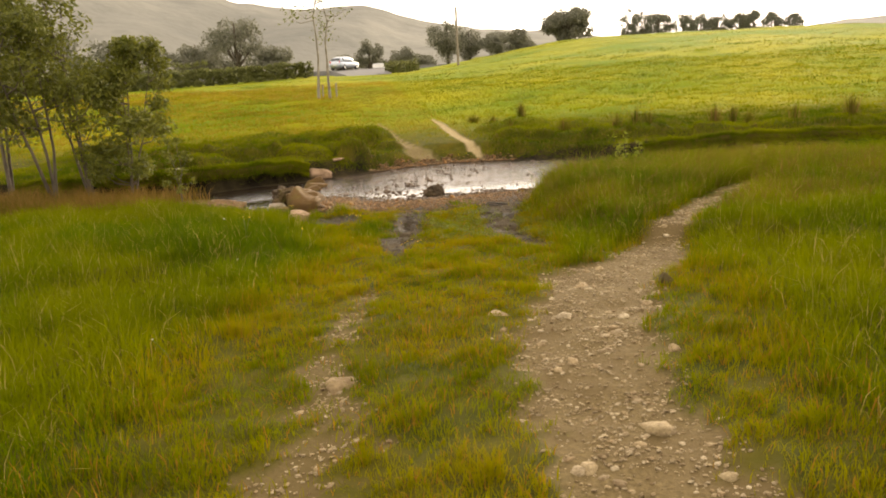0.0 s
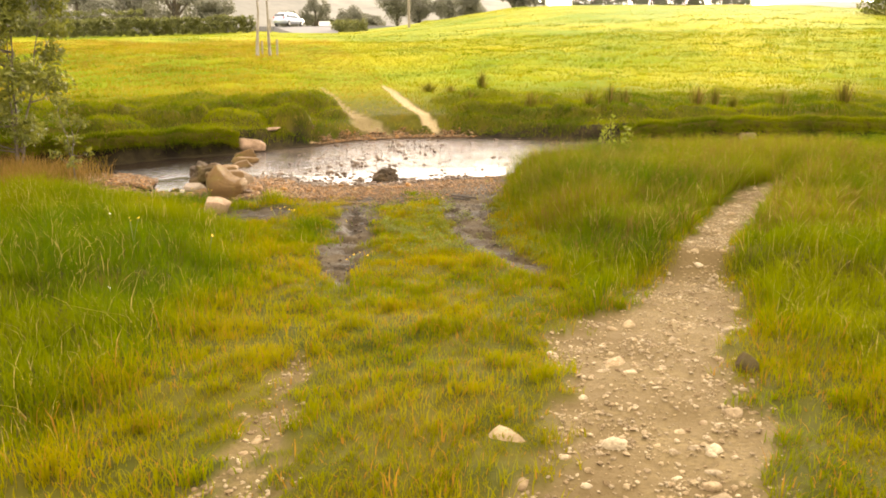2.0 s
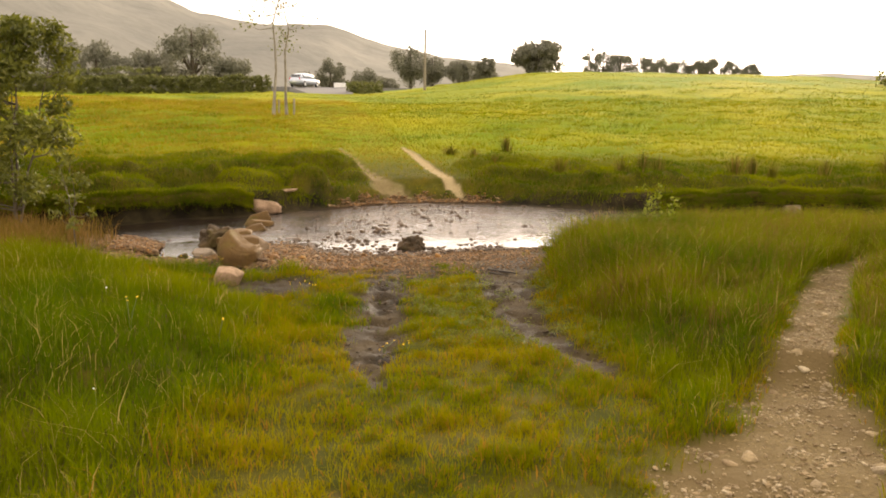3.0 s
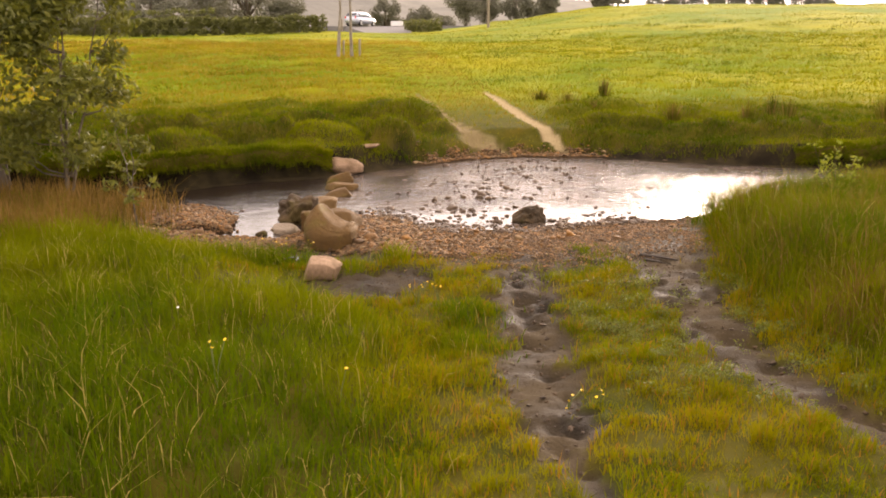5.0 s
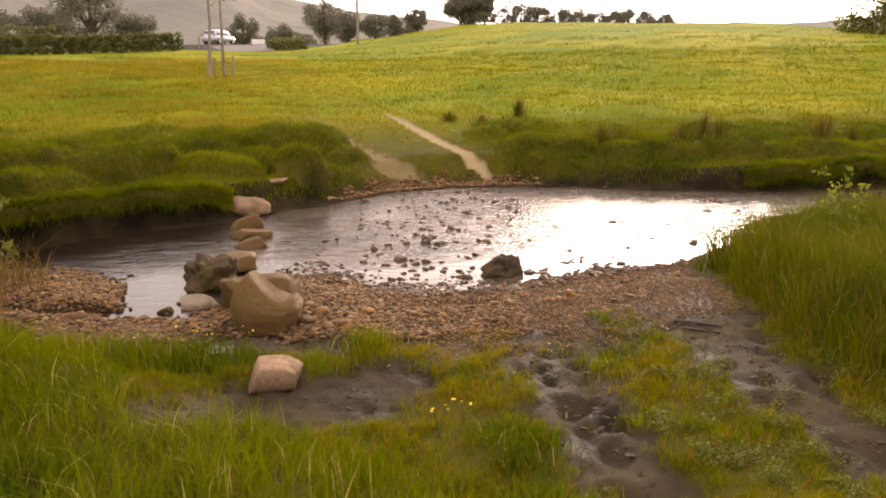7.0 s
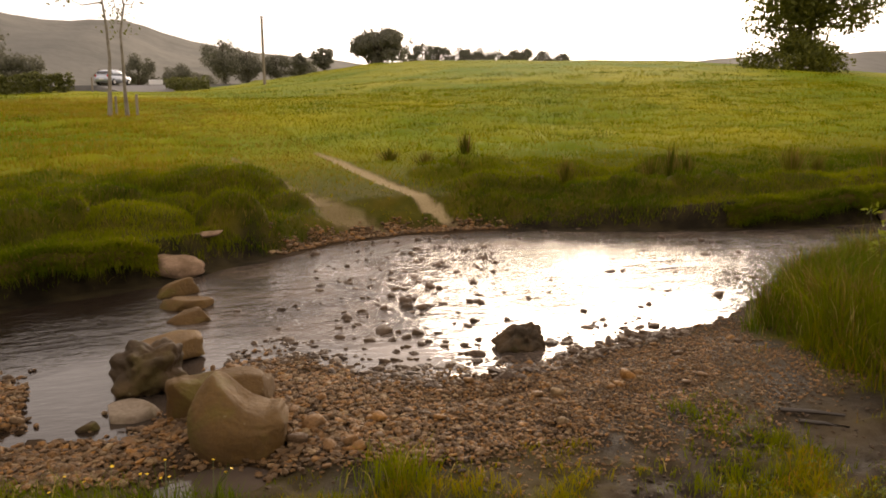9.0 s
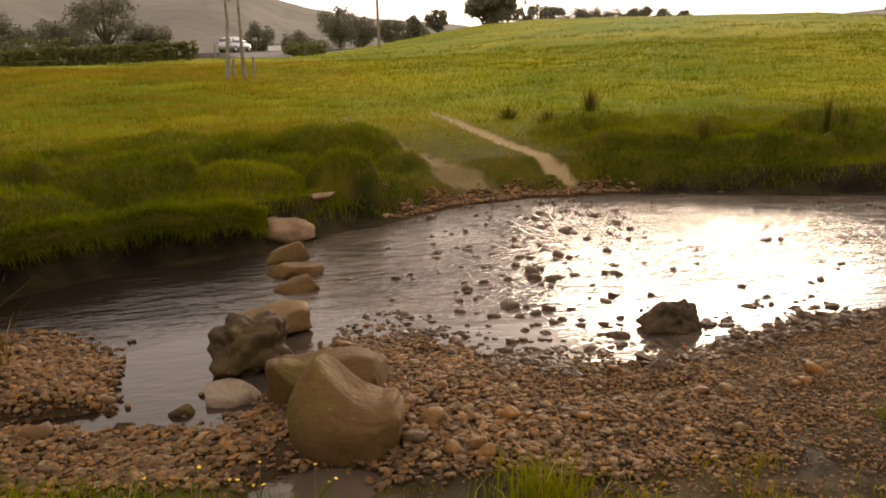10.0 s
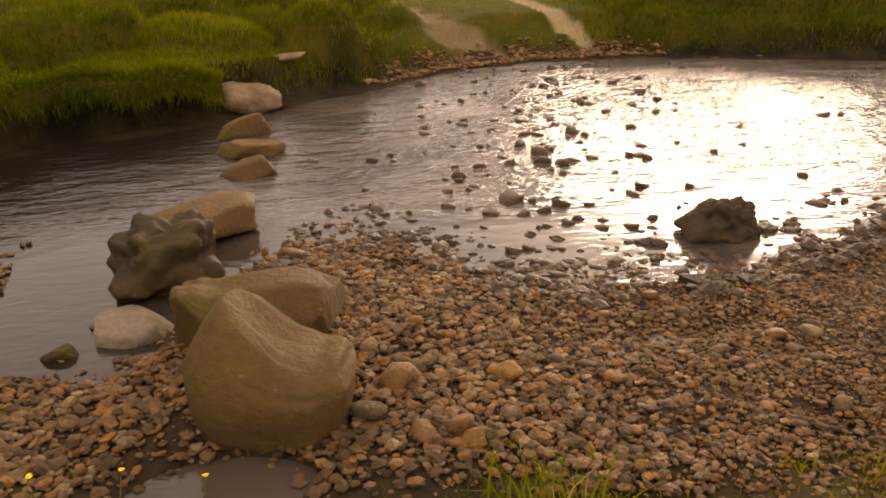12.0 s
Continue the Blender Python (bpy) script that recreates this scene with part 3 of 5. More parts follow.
def tree(name, at, tall, wide, leaves, size, leaf, bark, label, category="tree", stems=1, trunk=0.05, low=0.3, lumps=14, seed=0, group="", sway=0.1):
    """A tapered trunk or several stems with limbs, and a crown of many leaves in uneven lumps."""
    r = np.random.default_rng(100 + seed)
    base = new(name)
    base.location = at
    wood, tips = [], []
    for s in range(stems):
        lean = r.normal(0, sway, 2) + (0 if stems == 1 else r.uniform(-0.16, 0.16, 2))
        bend = r.normal(0, 0.04, (7, 2)) * tall
        k = np.linspace(0, 1, 7)
        line = [(lean[0] * tall * u + bend[i, 0] * u * 0.5, lean[1] * tall * u + bend[i, 1] * u * 0.5, tall * 0.92 * u - 0.08) for i, u in enumerate(k)]
        wood.append(tube_arrays(line, [tall * trunk * (1.25 if i == 0 else 1) * (1 - 0.85 * u) / math.sqrt(stems) for i, u in enumerate(k)], 8))
        for j in range(max(4, lumps // stems)):
            u = low + (1 - low) * (j + 0.5) / max(4, lumps // stems)
            p = Vector([np.interp(u, k, [q[i] for q in line]) for i in range(3)])
            ang = r.uniform(0, 6.283)
            out = wide * 0.5 * r.uniform(0.45, 0.95) * math.sin(math.pi * min(0.95, 0.25 + 0.75 * (u - low) / (1 - low + 1e-6)) * 0.95 + 0.15)
            q = p + Vector((math.cos(ang) * out, math.sin(ang) * out, tall * r.uniform(0.02, 0.14)))
            m = (p + q) / 2 + Vector((0, 0, -0.03 * tall))
            wood.append(tube_arrays([p, m, q], [tall * trunk * 0.35, tall * trunk * 0.22, tall * trunk * 0.06], 5))
            tips.append((*q, wide * r.uniform(0.13, 0.24)))
        tips.append((line[-1][0], line[-1][1], tall * 0.93, wide * 0.14))
    v, f = joined(wood)
    ob = new("trunk", fast_mesh("trunk", v, f, bark))
    ob.parent = base
    tips = np.array(tips)
    v, f = leaf_cloud(tips[:, :3], tips[:, 3], leaves, size, 0, r)
    ob = new("crown", fast_mesh("crown", v, f, leaf, False))
    ob.parent = base
    return tagged(base, label, category, group)


def on_ground(x, y, dz=0.0):
    return (x, y, float(height(x, y)) + dz)


NEAR = "alder bushes by the stream"
tree("alder_tree", on_ground(-6.9, 14.6), 3.4, 2.0, 4200, 0.05, ALDER_LEAF, BARK, "multi-stemmed young alder tree with dark green leaves", stems=3, trunk=0.018, low=0.42, lumps=20, seed=1, group=NEAR)
tree("alder_tree", on_ground(-5.55, 14.7), 3.0, 1.55, 7000, 0.05, ALDER_LEAF, BARK, "dense dark alder bush on the stream bank", stems=4, trunk=0.014, low=0.08, lumps=28, seed=2, group=NEAR)
tree("alder_tree", on_ground(-7.9, 15.0), 4.2, 2.4, 4200, 0.055, ALDER_LEAF, BARK, "tall leafy alder beside the stream", stems=3, trunk=0.016, low=0.3, lumps=22, seed=3, group=NEAR)
tree("alder_tree", on_ground(-6.4, 15.0), 3.9, 2.0, 3600, 0.05, ALDER_LEAF, BARK, "slender leafy alder behind the bush", stems=3, trunk=0.014, low=0.3, lumps=22, seed=4, group=NEAR)
tree("willow_sapling", on_ground(-4.25, 13.4), 1.25, 0.5, 420, 0.035, ALDER_LEAF, BARK, "small sparse dark sapling at the water's edge", "sapling", stems=2, trunk=0.012, low=0.3, lumps=12, seed=5)
tree("birch_tree", on_ground(-4.6, 33), 5.3, 3.0, 520, 0.06, ALDER_LEAF, BIRCH, "thin leaning birch with a sparse crown", stems=1, trunk=0.011, low=0.62, lumps=12, seed=6, group="thin birches in the meadow", sway=0.05)
tree("birch_tree", on_ground(-4.15, 33.1), 5.0, 2.6, 440, 0.06, ALDER_LEAF, BIRCH, "thin upright birch with a sparse crown", stems=1, trunk=0.011, low=0.5, lumps=13, seed=7, group="thin birches in the meadow", sway=0.02)
tree("oak_tree", on_ground(32.0, 50), 7.4, 8.2, 15000, 0.17, ALDER_LEAF, BARK, "dark broad-crowned tree on the edge of the field", trunk=0.035, low=0.3, lumps=34, seed=8)
tree("thorn_bush", on_ground(31.0, 49), 1.7, 5.4, 6500, 0.13, ALDER_LEAF, BARK, "dark thicket under the field tree", "bush", stems=5, trunk=0.02, low=0.05, lumps=24, seed=9)


def far_tree(x, y, z, tall, wide, seed, leaf=HAZED_LEAF, kind_name="broadleaf_tree", n=4200, label="hazy rounded tree beyond the field crest", group="trees on the skyline"):
    """A distant tree with a full, lumpy crown; the crest may hide its foot."""
    r = np.random.default_rng(seed)
    zg = float(height(x, y))
    base = new(kind_name)
    base.location = (x, y, zg)
    up = max(0.0, z - zg - 1.5)
    tall = tall + 1.5 if up else tall
    k = np.linspace(0, 1, 6)
    wood = [tube_arrays([(0.1 * math.sin(seed + 2 * u), 0, (up + tall * 0.85) * u - 0.2) for u in k], [0.05 * wide * (1 - 0.8 * u) for u in k], 7)]
    m = 34
    d = r.normal(size=(m, 3))
    d /= np.linalg.norm(d, axis=1)[:, None]
    q = d * (r.uniform(0.25, 1, m) ** 0.5)[:, None]
    lump = np.stack([q[:, 0] * wide * 0.40, q[:, 1] * wide * 0.40, up + tall * (0.46 + 0.42 * q[:, 2])], -1)
    for p in lump[:9]:
        wood.append(tube_arrays([(0, 0, up + tall * 0.2), (p[0] * 0.5, p[1] * 0.5, (up + tall * 0.2 + p[2]) / 2), p], [0.02 * wide, 0.014 * wide, 0.005 * wide], 5))
    v, f = joined(wood)
    ob = new("trunk", fast_mesh("trunk", v, f, BARK))
    ob.parent = base
    v, f = leaf_cloud(lump, wide * r.uniform(0.10, 0.19, m), n, 0.10 + 0.016 * wide, 0, r)
    ob = new("crown", fast_mesh("crown", v, f, leaf, False))
    ob.parent = base
    return tagged(base, label, "tree", group)


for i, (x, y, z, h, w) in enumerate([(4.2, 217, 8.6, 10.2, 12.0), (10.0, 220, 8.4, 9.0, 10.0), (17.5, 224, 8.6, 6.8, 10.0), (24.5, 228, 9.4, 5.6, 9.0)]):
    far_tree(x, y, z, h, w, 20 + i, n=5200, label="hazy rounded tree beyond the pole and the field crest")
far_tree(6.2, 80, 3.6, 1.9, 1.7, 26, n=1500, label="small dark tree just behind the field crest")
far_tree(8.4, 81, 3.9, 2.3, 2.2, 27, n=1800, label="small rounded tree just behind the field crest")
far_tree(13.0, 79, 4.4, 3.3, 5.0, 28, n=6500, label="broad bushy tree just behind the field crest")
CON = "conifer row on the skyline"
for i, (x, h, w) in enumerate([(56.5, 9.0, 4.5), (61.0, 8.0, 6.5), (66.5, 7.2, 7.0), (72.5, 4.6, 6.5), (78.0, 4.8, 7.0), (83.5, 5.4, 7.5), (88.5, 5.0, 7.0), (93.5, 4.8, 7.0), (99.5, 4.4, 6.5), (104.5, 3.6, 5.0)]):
    far_tree(x, 240 + 2 * (i % 3), 10.8, h + 2.0, w * 1.4, 40 + i, HAZED_FIR, "conifer_tree", 4200, "dark wind-shaped conifer on the skyline", CON)
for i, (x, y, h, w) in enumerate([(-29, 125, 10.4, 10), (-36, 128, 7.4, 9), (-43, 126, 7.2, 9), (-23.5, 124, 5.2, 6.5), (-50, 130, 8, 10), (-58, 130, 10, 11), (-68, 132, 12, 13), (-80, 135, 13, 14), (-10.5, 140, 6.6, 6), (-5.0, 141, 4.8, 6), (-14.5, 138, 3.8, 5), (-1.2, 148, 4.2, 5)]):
    far_tree(x, y, 3.2, h, w, 60 + i, HAZED_LEAF, "broadleaf_tree", 4200, "hazy roadside tree beyond the hedge", "trees beyond the road")


def hedge(name, a, b, tall, deep, leaves, seed, label):
    r = np.random.default_rng(seed)
    n = int(math.dist(a, b) / 0.3)
    u = np.repeat(np.linspace(0, 1, n), 3)
    c = np.stack([a[0] + (b[0] - a[0]) * u + r.normal(0, deep * 0.15, n * 3), a[1] + (b[1] - a[1]) * u + r.normal(0, deep * 0.15, n * 3), np.zeros(n * 3)], -1)
    c[:, 2] = height(c[:, 0], c[:, 1]) + np.tile([0.2, 0.5, 0.8], n) * tall * (1 + 0.15 * wave(u * 40, u, 3, seed))
    v, f = leaf_cloud(c, np.full(n * 3, 0.42), leaves, 0.16, 0, r)
    return tagged(new(name, fast_mesh(name, v, f, HEDGE_LEAF, False)), label, "hedge")


hedge("hedge", (-64, 92), (-13.2, 89.5), 1.8, 1.3, 30000, 5, "long dark green hedge along the road")
hedge("hedge", (-90, 106), (-28, 104), 2.6, 1.8, 12000, 6, "taller overgrown hedge behind the road")
hedge("hedge", (-4.6, 86), (-1.5, 80), 1.0, 1.0, 1400, 7, "brownish scrub on the cut bank beside the road")

# ---- the road with its parked car, and the lane that comes down from it ----
ra = np.linspace(-120, 8, 60)
rv = np.concatenate([np.stack([ra, 97.0 + o + 0 * ra, 3.72 + h + 0 * ra], -1) for o, h in ((-3.4, -0.8), (-3.0, 0.0), (3.0, 0.06), (3.4, -0.8))])
ri = np.arange(4 * 60).reshape(4, 60)
rq = np.stack([ri[:-1, :-1], ri[:-1, 1:], ri[1:, 1:], ri[1:, :-1]], -1).reshape(-1, 4)
lu = np.linspace(0, 1, 14)
lc, lz = -7.8 + 2.2 * (1 - lu), 2.75 + 0.99 * lu
ly = 79 + 16 * lu
lv = np.concatenate([np.stack([lc + o * (0.55 + 0.45 * lu), ly, np.maximum(lz, height(lc, ly) + 0.05) + h], -1) for o, h in ((-4.2, -0.6), (-3.9, 0.0), (3.0, 0.0), (3.3, -0.6))])
li = np.arange(4 * 14).reshape(4, 14)
lq = np.stack([li[:-1, 1:], li[:-1, :-1], li[1:, :-1], li[1:, 1:]], -1).reshape(-1, 4)
lane = tagged(new("lane", fast_mesh("lane", lv, lq, TARMAC, False)), "grey lane sloping down from the road", "lane", kind="structure")
road = tagged(new("road", fast_mesh("road", rv, rq, TARMAC, False)), "grey tarmac road across the valley", "road", kind="structure")


def loft(rings):
    """A closed skin over rings of equally many points."""
    bm = bmesh.new()
    vs = [[bm.verts.new(p) for p in ring] for ring in rings]
    n = len(rings[0])
    for a, b in zip(vs, vs[1:]):
        for i in range(n):
            bm.faces.new((a[i], a[(i + 1) % n], b[(i + 1) % n], b[i]))
    bm.faces.new(vs[0][::-1])
    bm.faces.new(vs[-1])
    bmesh.ops.recalc_face_normals(bm, faces=bm.faces)
    return shade(bm)


def car_ring(x, half, low, high, tuck=0.75):
    pts = []
    for i in range(16):
        u = 2 * math.pi * (i + 0.5) / 16
        c, s = math.cos(u), math.sin(u)
        e = 0.42
        w = math.copysign(abs(c) ** e, c) * half
        z = (low + high) / 2 + math.copysign(abs(s) ** e, s) * (high - low) / 2
        if s > 0:
            w *= 1 - (1 - tuck) * max(0.0, (z - (low + high) / 2) / ((high - low) / 2)) ** 2
        pts.append((x, w, z))
    return pts


def parked_car(m):
    """A small hatchback, with its front towards +x."""
    base = new("parked_car")
    base.matrix_basis = m
    body = part("body", loft([car_ring(x, h, lo, hi, 0.93) for x, h, lo, hi in [(-2.0, 0.66, 0.36, 0.72), (-1.95, 0.78, 0.30, 0.90), (-1.6, 0.84, 0.24, 0.95), (0.4, 0.85, 0.22, 0.95), (1.1, 0.84, 0.24, 0.93), (1.65, 0.80, 0.26, 0.82), (1.95, 0.70, 0.30, 0.70), (2.02, 0.58, 0.36, 0.62)]]), SILVER, base)
    cabin = part("roof", loft([car_ring(x, h, 0.88, hi, 0.80) for x, h, hi in [(-1.88, 0.72, 0.98), (-1.55, 0.74, 1.34), (-1.1, 0.75, 1.45), (-0.2, 0.76, 1.48), (0.3, 0.75, 1.42), (0.75, 0.73, 1.16), (1.15, 0.70, 0.96)]]), SILVER, base)
    for s in (-1, 1):
        for x0, x1, z1 in ((-1.45, -0.85, 1.30), (-0.78, 0.0, 1.37), (0.07, 0.62, 1.26)):
            bm = box((x1 - x0, 0.02, z1 - 1.0), ((x0 + x1) / 2, s * 0.735, (1.0 + z1) / 2), 0.008)
            for v in bm.verts:
                v.co.y -= s * 0.22 * max(0, v.co.z - 1.0) ** 1.2
                if x1 > 0.5 and v.co.x > 0.4 and v.co.z > 1.1:
                    v.co.x -= 0.22
            part("side_window", bm, CAR_GLASS, body, "dark side window")
        part("headlamp", box((0.16, 0.26, 0.12), (1.88, s * 0.52, 0.66), 0.03), CLEAR_LENS, body, "clear headlamp")
        part("tail_lamp", box((0.10, 0.14, 0.30), (-1.93, s * 0.62, 0.82), 0.03), RED_LENS, body, "red tail lamp")
        part("wing_mirror", box((0.10, 0.16, 0.11), (0.62, s * 0.90, 1.0), 0.03), SILVER, body)
    bm = box((0.03, 1.2, 0.36), (-1.76, 0, 1.15), 0.01)
    bmesh.ops.rotate(bm, verts=bm.verts, cent=(-1.76, 0, 1.15), matrix=Matrix.Rotation(radians(38), 3, "Y"))
    part("rear_window", bm, CAR_GLASS, body, "dark rear window")
    bm = box((0.03, 1.25, 0.58), (0.62, 0, 1.22), 0.01)
    bmesh.ops.rotate(bm, verts=bm.verts, cent=(0.62, 0, 1.22), matrix=Matrix.Rotation(radians(-56), 3, "Y"))
    part("windscreen", bm, CAR_GLASS, body, "dark windscreen")
    part("number_plate", box((0.02, 0.52, 0.11), (-2.01, 0, 0.56), 0.004), WHITE_PAINT, body, "pale number plate")
    for x in (-1.25, 1.25):
        for s in (-1, 1):
            tyre, rim = bmesh.new(), bmesh.new()
            turn = Matrix.Translation((x, s * 0.76, 0.30)) @ Matrix.Rotation(radians(90), 4, "X")
            bmesh.ops.create_cone(tyre, cap_ends=True, segments=24, radius1=0.30, radius2=0.30, depth=0.20, matrix=turn)
            bmesh.ops.bevel(tyre, geom=[e for e in tyre.edges if len(e.link_faces) == 2 and e.calc_face_angle() > 1], offset=0.03, segments=2, affect="EDGES")
            bmesh.ops.create_cone(rim, cap_ends=True, segments=20, radius1=0.19, radius2=0.17, depth=0.23, matrix=turn)
            wheel = part("wheel", tyre, RUBBER, base)
            part("rim", rim, STEEL, wheel, "dull steel rim")
    return tagged(base, "small silver-blue hatchback parked on the roadside", "car")


parked_car(pose(-10.0, 95.2, 3.74, 0, 0, 63))
# a low white marker block, a field gatepost and a utility pole by the road
block = part("marker_block", box((1.3, 0.35, 0.5), (0, 0, 0.25), 0.04), WHITE_PLASTER)
block.location = (-6.1, 94.5, 3.72)
tagged(block, "low white block beside the road", "roadside block")


def post(at, tall, thick, label, name="fence_post", mat=GREY_WOOD):
    bm = box((thick, thick, tall + 0.3), (0, 0, tall / 2 - 0.15), thick * 0.12)
    for v in bm.verts:
        v.co.x += 0.02 * v.co.z
    ob = part(name, bm, mat)
    ob.location = at
    return tagged(ob, label, "post")


post(on_ground(-11.4, 90.0), 1.3, 0.14, "weathered grey wooden post beside the parked car")
post(on_ground(-3.9, 33.2), 0.6, 0.07, "short weathered stake beside the birches")
post(on_ground(-4.45, 33.3), 0.5, 0.06, "short leaning stake beside the birches")
for k in range(4):
    post(on_ground(36 + 3.2 * k, 47 - 1.0 * k), 1.1, 0.09, "thin grey fence post in the field", "fence_post")


def utility_pole(at):
    base = new("utility_pole")
    base.location = at
    v, f = tube_arrays([(0, 0, -0.6), (0, 0, 2), (0.02, 0, 4.3)], [0.10, 0.09, 0.075], 10)
    shaft = new("shaft", fast_mesh("shaft", v, f, GREY_WOOD))
    shaft.parent = base
    part("cap", box((0.18, 0.18, 0.05), (0.02, 0, 4.32), 0.01), STEEL, base)
    return tagged(base, "pale grey wooden utility pole behind the rise", "utility pole")


utility_pole(on_ground(2.0, 64))

# ---- boulders and stones ----


def rock_mesh(name, size, material, seed, rough=0.12, square=0.75, cuts=4, shape=None, facets=9):
    """A worn rock: a rounded block with uneven sides. size is its full width, depth and height."""
    bm = bmesh.new()
    bmesh.ops.create_icosphere(bm, subdivisions=cuts, radius=1)
    off = Vector((seed * 3.7, seed * 1.9, seed * 5.3))
    chips = random.Random(seed)
    planes = [(Vector((chips.gauss(0, 1), chips.gauss(0, 1), chips.gauss(0, 0.8))).normalized(), chips.uniform(0.62, 0.9)) for i in range(facets)]
    for v in bm.verts:
        p = v.co.normalized()
        q = Vector([math.copysign(abs(c) ** square, c) for c in p])
        k = 1 + rough * (noise.noise(p * 1.3 + off) * 1.3 + 0.5 * noise.noise(p * 3.1 + off) + 0.2 * noise.noise(p * 7.5 + off))
        q *= k
        for n, d in planes:
            over = q.dot(n) - d
            if over > 0:
                q -= n * over * 0.88
        v.co = Vector((q.x * size[0] / 2, q.y * size[1] / 2, q.z * size[2] / 2))
        if shape:
            v.co = shape(v.co)
    me = bpy.data.meshes.new(name)
    shade(bm).to_mesh(me)
    bm.free()
    me.materials.append(material)
    return me


def boulder(at, size, material, seed, label, turn=(0, 0, 0), category="boulder", name="boulder", group="line of boulders across the ford", **kw):
    ob = new(name, rock_mesh(name, size, material, seed, **kw))
    ob.matrix_basis = pose(*at, *turn)
    return tagged(ob, label, category, group)


def saddle(p):
    """A high blunt peak at one end, hollowed along the top, with a flared lip at the other end."""
    u = p.x / 0.25
    top = float(np.interp(u, [-1, -0.75, -0.48, -0.3, 0.1, 0.55, 1], [0.19, 0.24, 0.285, 0.25, 0.125, 0.085, 0.14]))
    z = p.z * (1 if p.z < 0 else top / 0.2)
    low = max(0.0, 0.06 - p.z)
    y = p.y * (1 - 0.6 * low) if p.y < 0 else p.y
    return Vector((p.x * (1 - (0.5 if p.x > 0 else 0.1) * low), y * (1 - 0.9 * max(0.0, z)) + 0.12 * max(0.0, z), z))


def leaning(p):
    u = p.x / 0.3
    return Vector((p.x, p.y + 0.05 * u * u, p.z * (1 - 0.18 * u) + 0.02 * math.sin(u * 3)))


boulder((-2.15, 12.83, 0.03), (0.49, 0.42, 0.42), BOULDER, 1, "large brown saddle-shaped boulder on the gravel", (3, 0, -12), shape=saddle, rough=0.08, square=0.62, facets=0, cuts=5)
boulder((-2.21, 13.33, -0.02), (0.62, 0.36, 0.32), BOULDER, 2, "long rounded brown boulder with mossy end", (0, 4, 8), shape=leaning, rough=0.16, square=0.55, facets=4, cuts=5)
boulder((-2.66, 14.02, -0.03), (0.42, 0.36, 0.40), BLACKROCK, 3, "dark wet blocky boulder standing in the water", (0, 6, 20), rough=0.50, square=0.85, facets=2, cuts=5)
boulder((-2.6, 14.62, -0.06), (0.52, 0.55, 0.19), BOULDER, 4, "flat-topped brown boulder at the water's edge", (0, -4, 12), rough=0.2, square=0.6, facets=6)
boulder((-2.73, 13.56, -0.12), (0.36, 0.26, 0.19), GREYROCK, 5, "low flat greyish stone in the shallow water", (5, 0, 15), rough=0.12)
boulder((-2.96, 13.42, -0.12), (0.15, 0.10, 0.08), MOSSROCK, 6, "small dark stone breaking the water", rough=0.1)
boulder((-2.44, 15.68, -0.12), (0.42, 0.30, 0.17), BOULDER, 7, "low rounded stepping boulder in the stream", (0, 3, -6), rough=0.34, facets=13, square=0.7)
boulder((-2.47, 16.2, -0.11), (0.50, 0.34, 0.19), BOULDER, 8, "flat brown stepping boulder in the stream", (0, -3, 4), rough=0.32, facets=13, square=0.7)
boulder((-2.55, 16.78, -0.10), (0.46, 0.34, 0.24), BOULDER, 9, "wedge-shaped stepping boulder in the stream", (0, 8, 10), rough=0.36, facets=12, square=0.7)
boulder((-2.62, 17.62, -0.01), (0.62, 0.40, 0.26), PINKROCK, 10, "pale pinkish boulder at the foot of the bank", (0, 3, 0), rough=0.18, facets=6, square=0.8)
boulder((-2.25, 18.1, 0.24), (0.42, 0.14, 0.07), PINKROCK, 11, "thin pale slab lying on the far bank", (0, -3, 5), rough=0.08, group="")
boulder((-0.08, 14.06, -0.07), (0.33, 0.27, 0.25), MOSSROCK, 12, "rough dark mossy rock alone in the stream", (0, 0, 10), rough=0.48, square=0.95, facets=0, cuts=5, group="", shape=lambda p: Vector((p.x * (1 - 1.6 * p.z), p.y * (1 - 1.4 * p.z), p.z)))
boulder((-2.07, 11.62, -0.02), (0.36, 0.20, 0.24), PINKROCK, 13, "pale flat-faced stone beside the mud", (24, 0, 6), rough=0.08, square=0.55, group="")
boulder((1.64, 5.85, 0.25), (0.10, 0.09, 0.15), BLACKROCK, 14, "small dark upright stone beside the path", rough=0.2, group="")
boulder((6.1, 18.2, -0.04), (0.4, 0.25, 0.16), PINKROCK, 15, "pale stone under the far bank", rough=0.12, group="")
boulder((7.1, 17.9, -0.05), (0.36, 0.3, 0.24), GREYROCK, 16, "greyish boulder under the far bank", rough=0.16, group="")

SHAPES = [(1.0, 0.8, 0.5), (1.0, 0.7, 0.62), (1.0, 0.9, 0.42), (1.0, 0.62, 0.45), (1.0, 0.85, 0.7), (1.0, 0.75, 0.35)]


def scatter(name, material, parent, places, seed):
    """Single stones as pieces of their own: each place is x, y, width, rise of its middle above the ground there."""
    meshes = [rock_mesh(name, s, material, seed + i, 0.34, 0.72, 2) for i, s in enumerate(SHAPES)]
    r = np.random.default_rng(seed)
    for i, (x, y, w, z) in enumerate(places):
        s = float(w)
        piece(name, meshes[i % len(meshes)], Matrix.Translation((x, y, z)) @ Euler((r.uniform(-0.3, 0.3), r.uniform(-0.3, 0.3), r.uniform(0, 6.28))).to_matrix().to_4x4() @ Matrix.Scale(s, 4), parent)


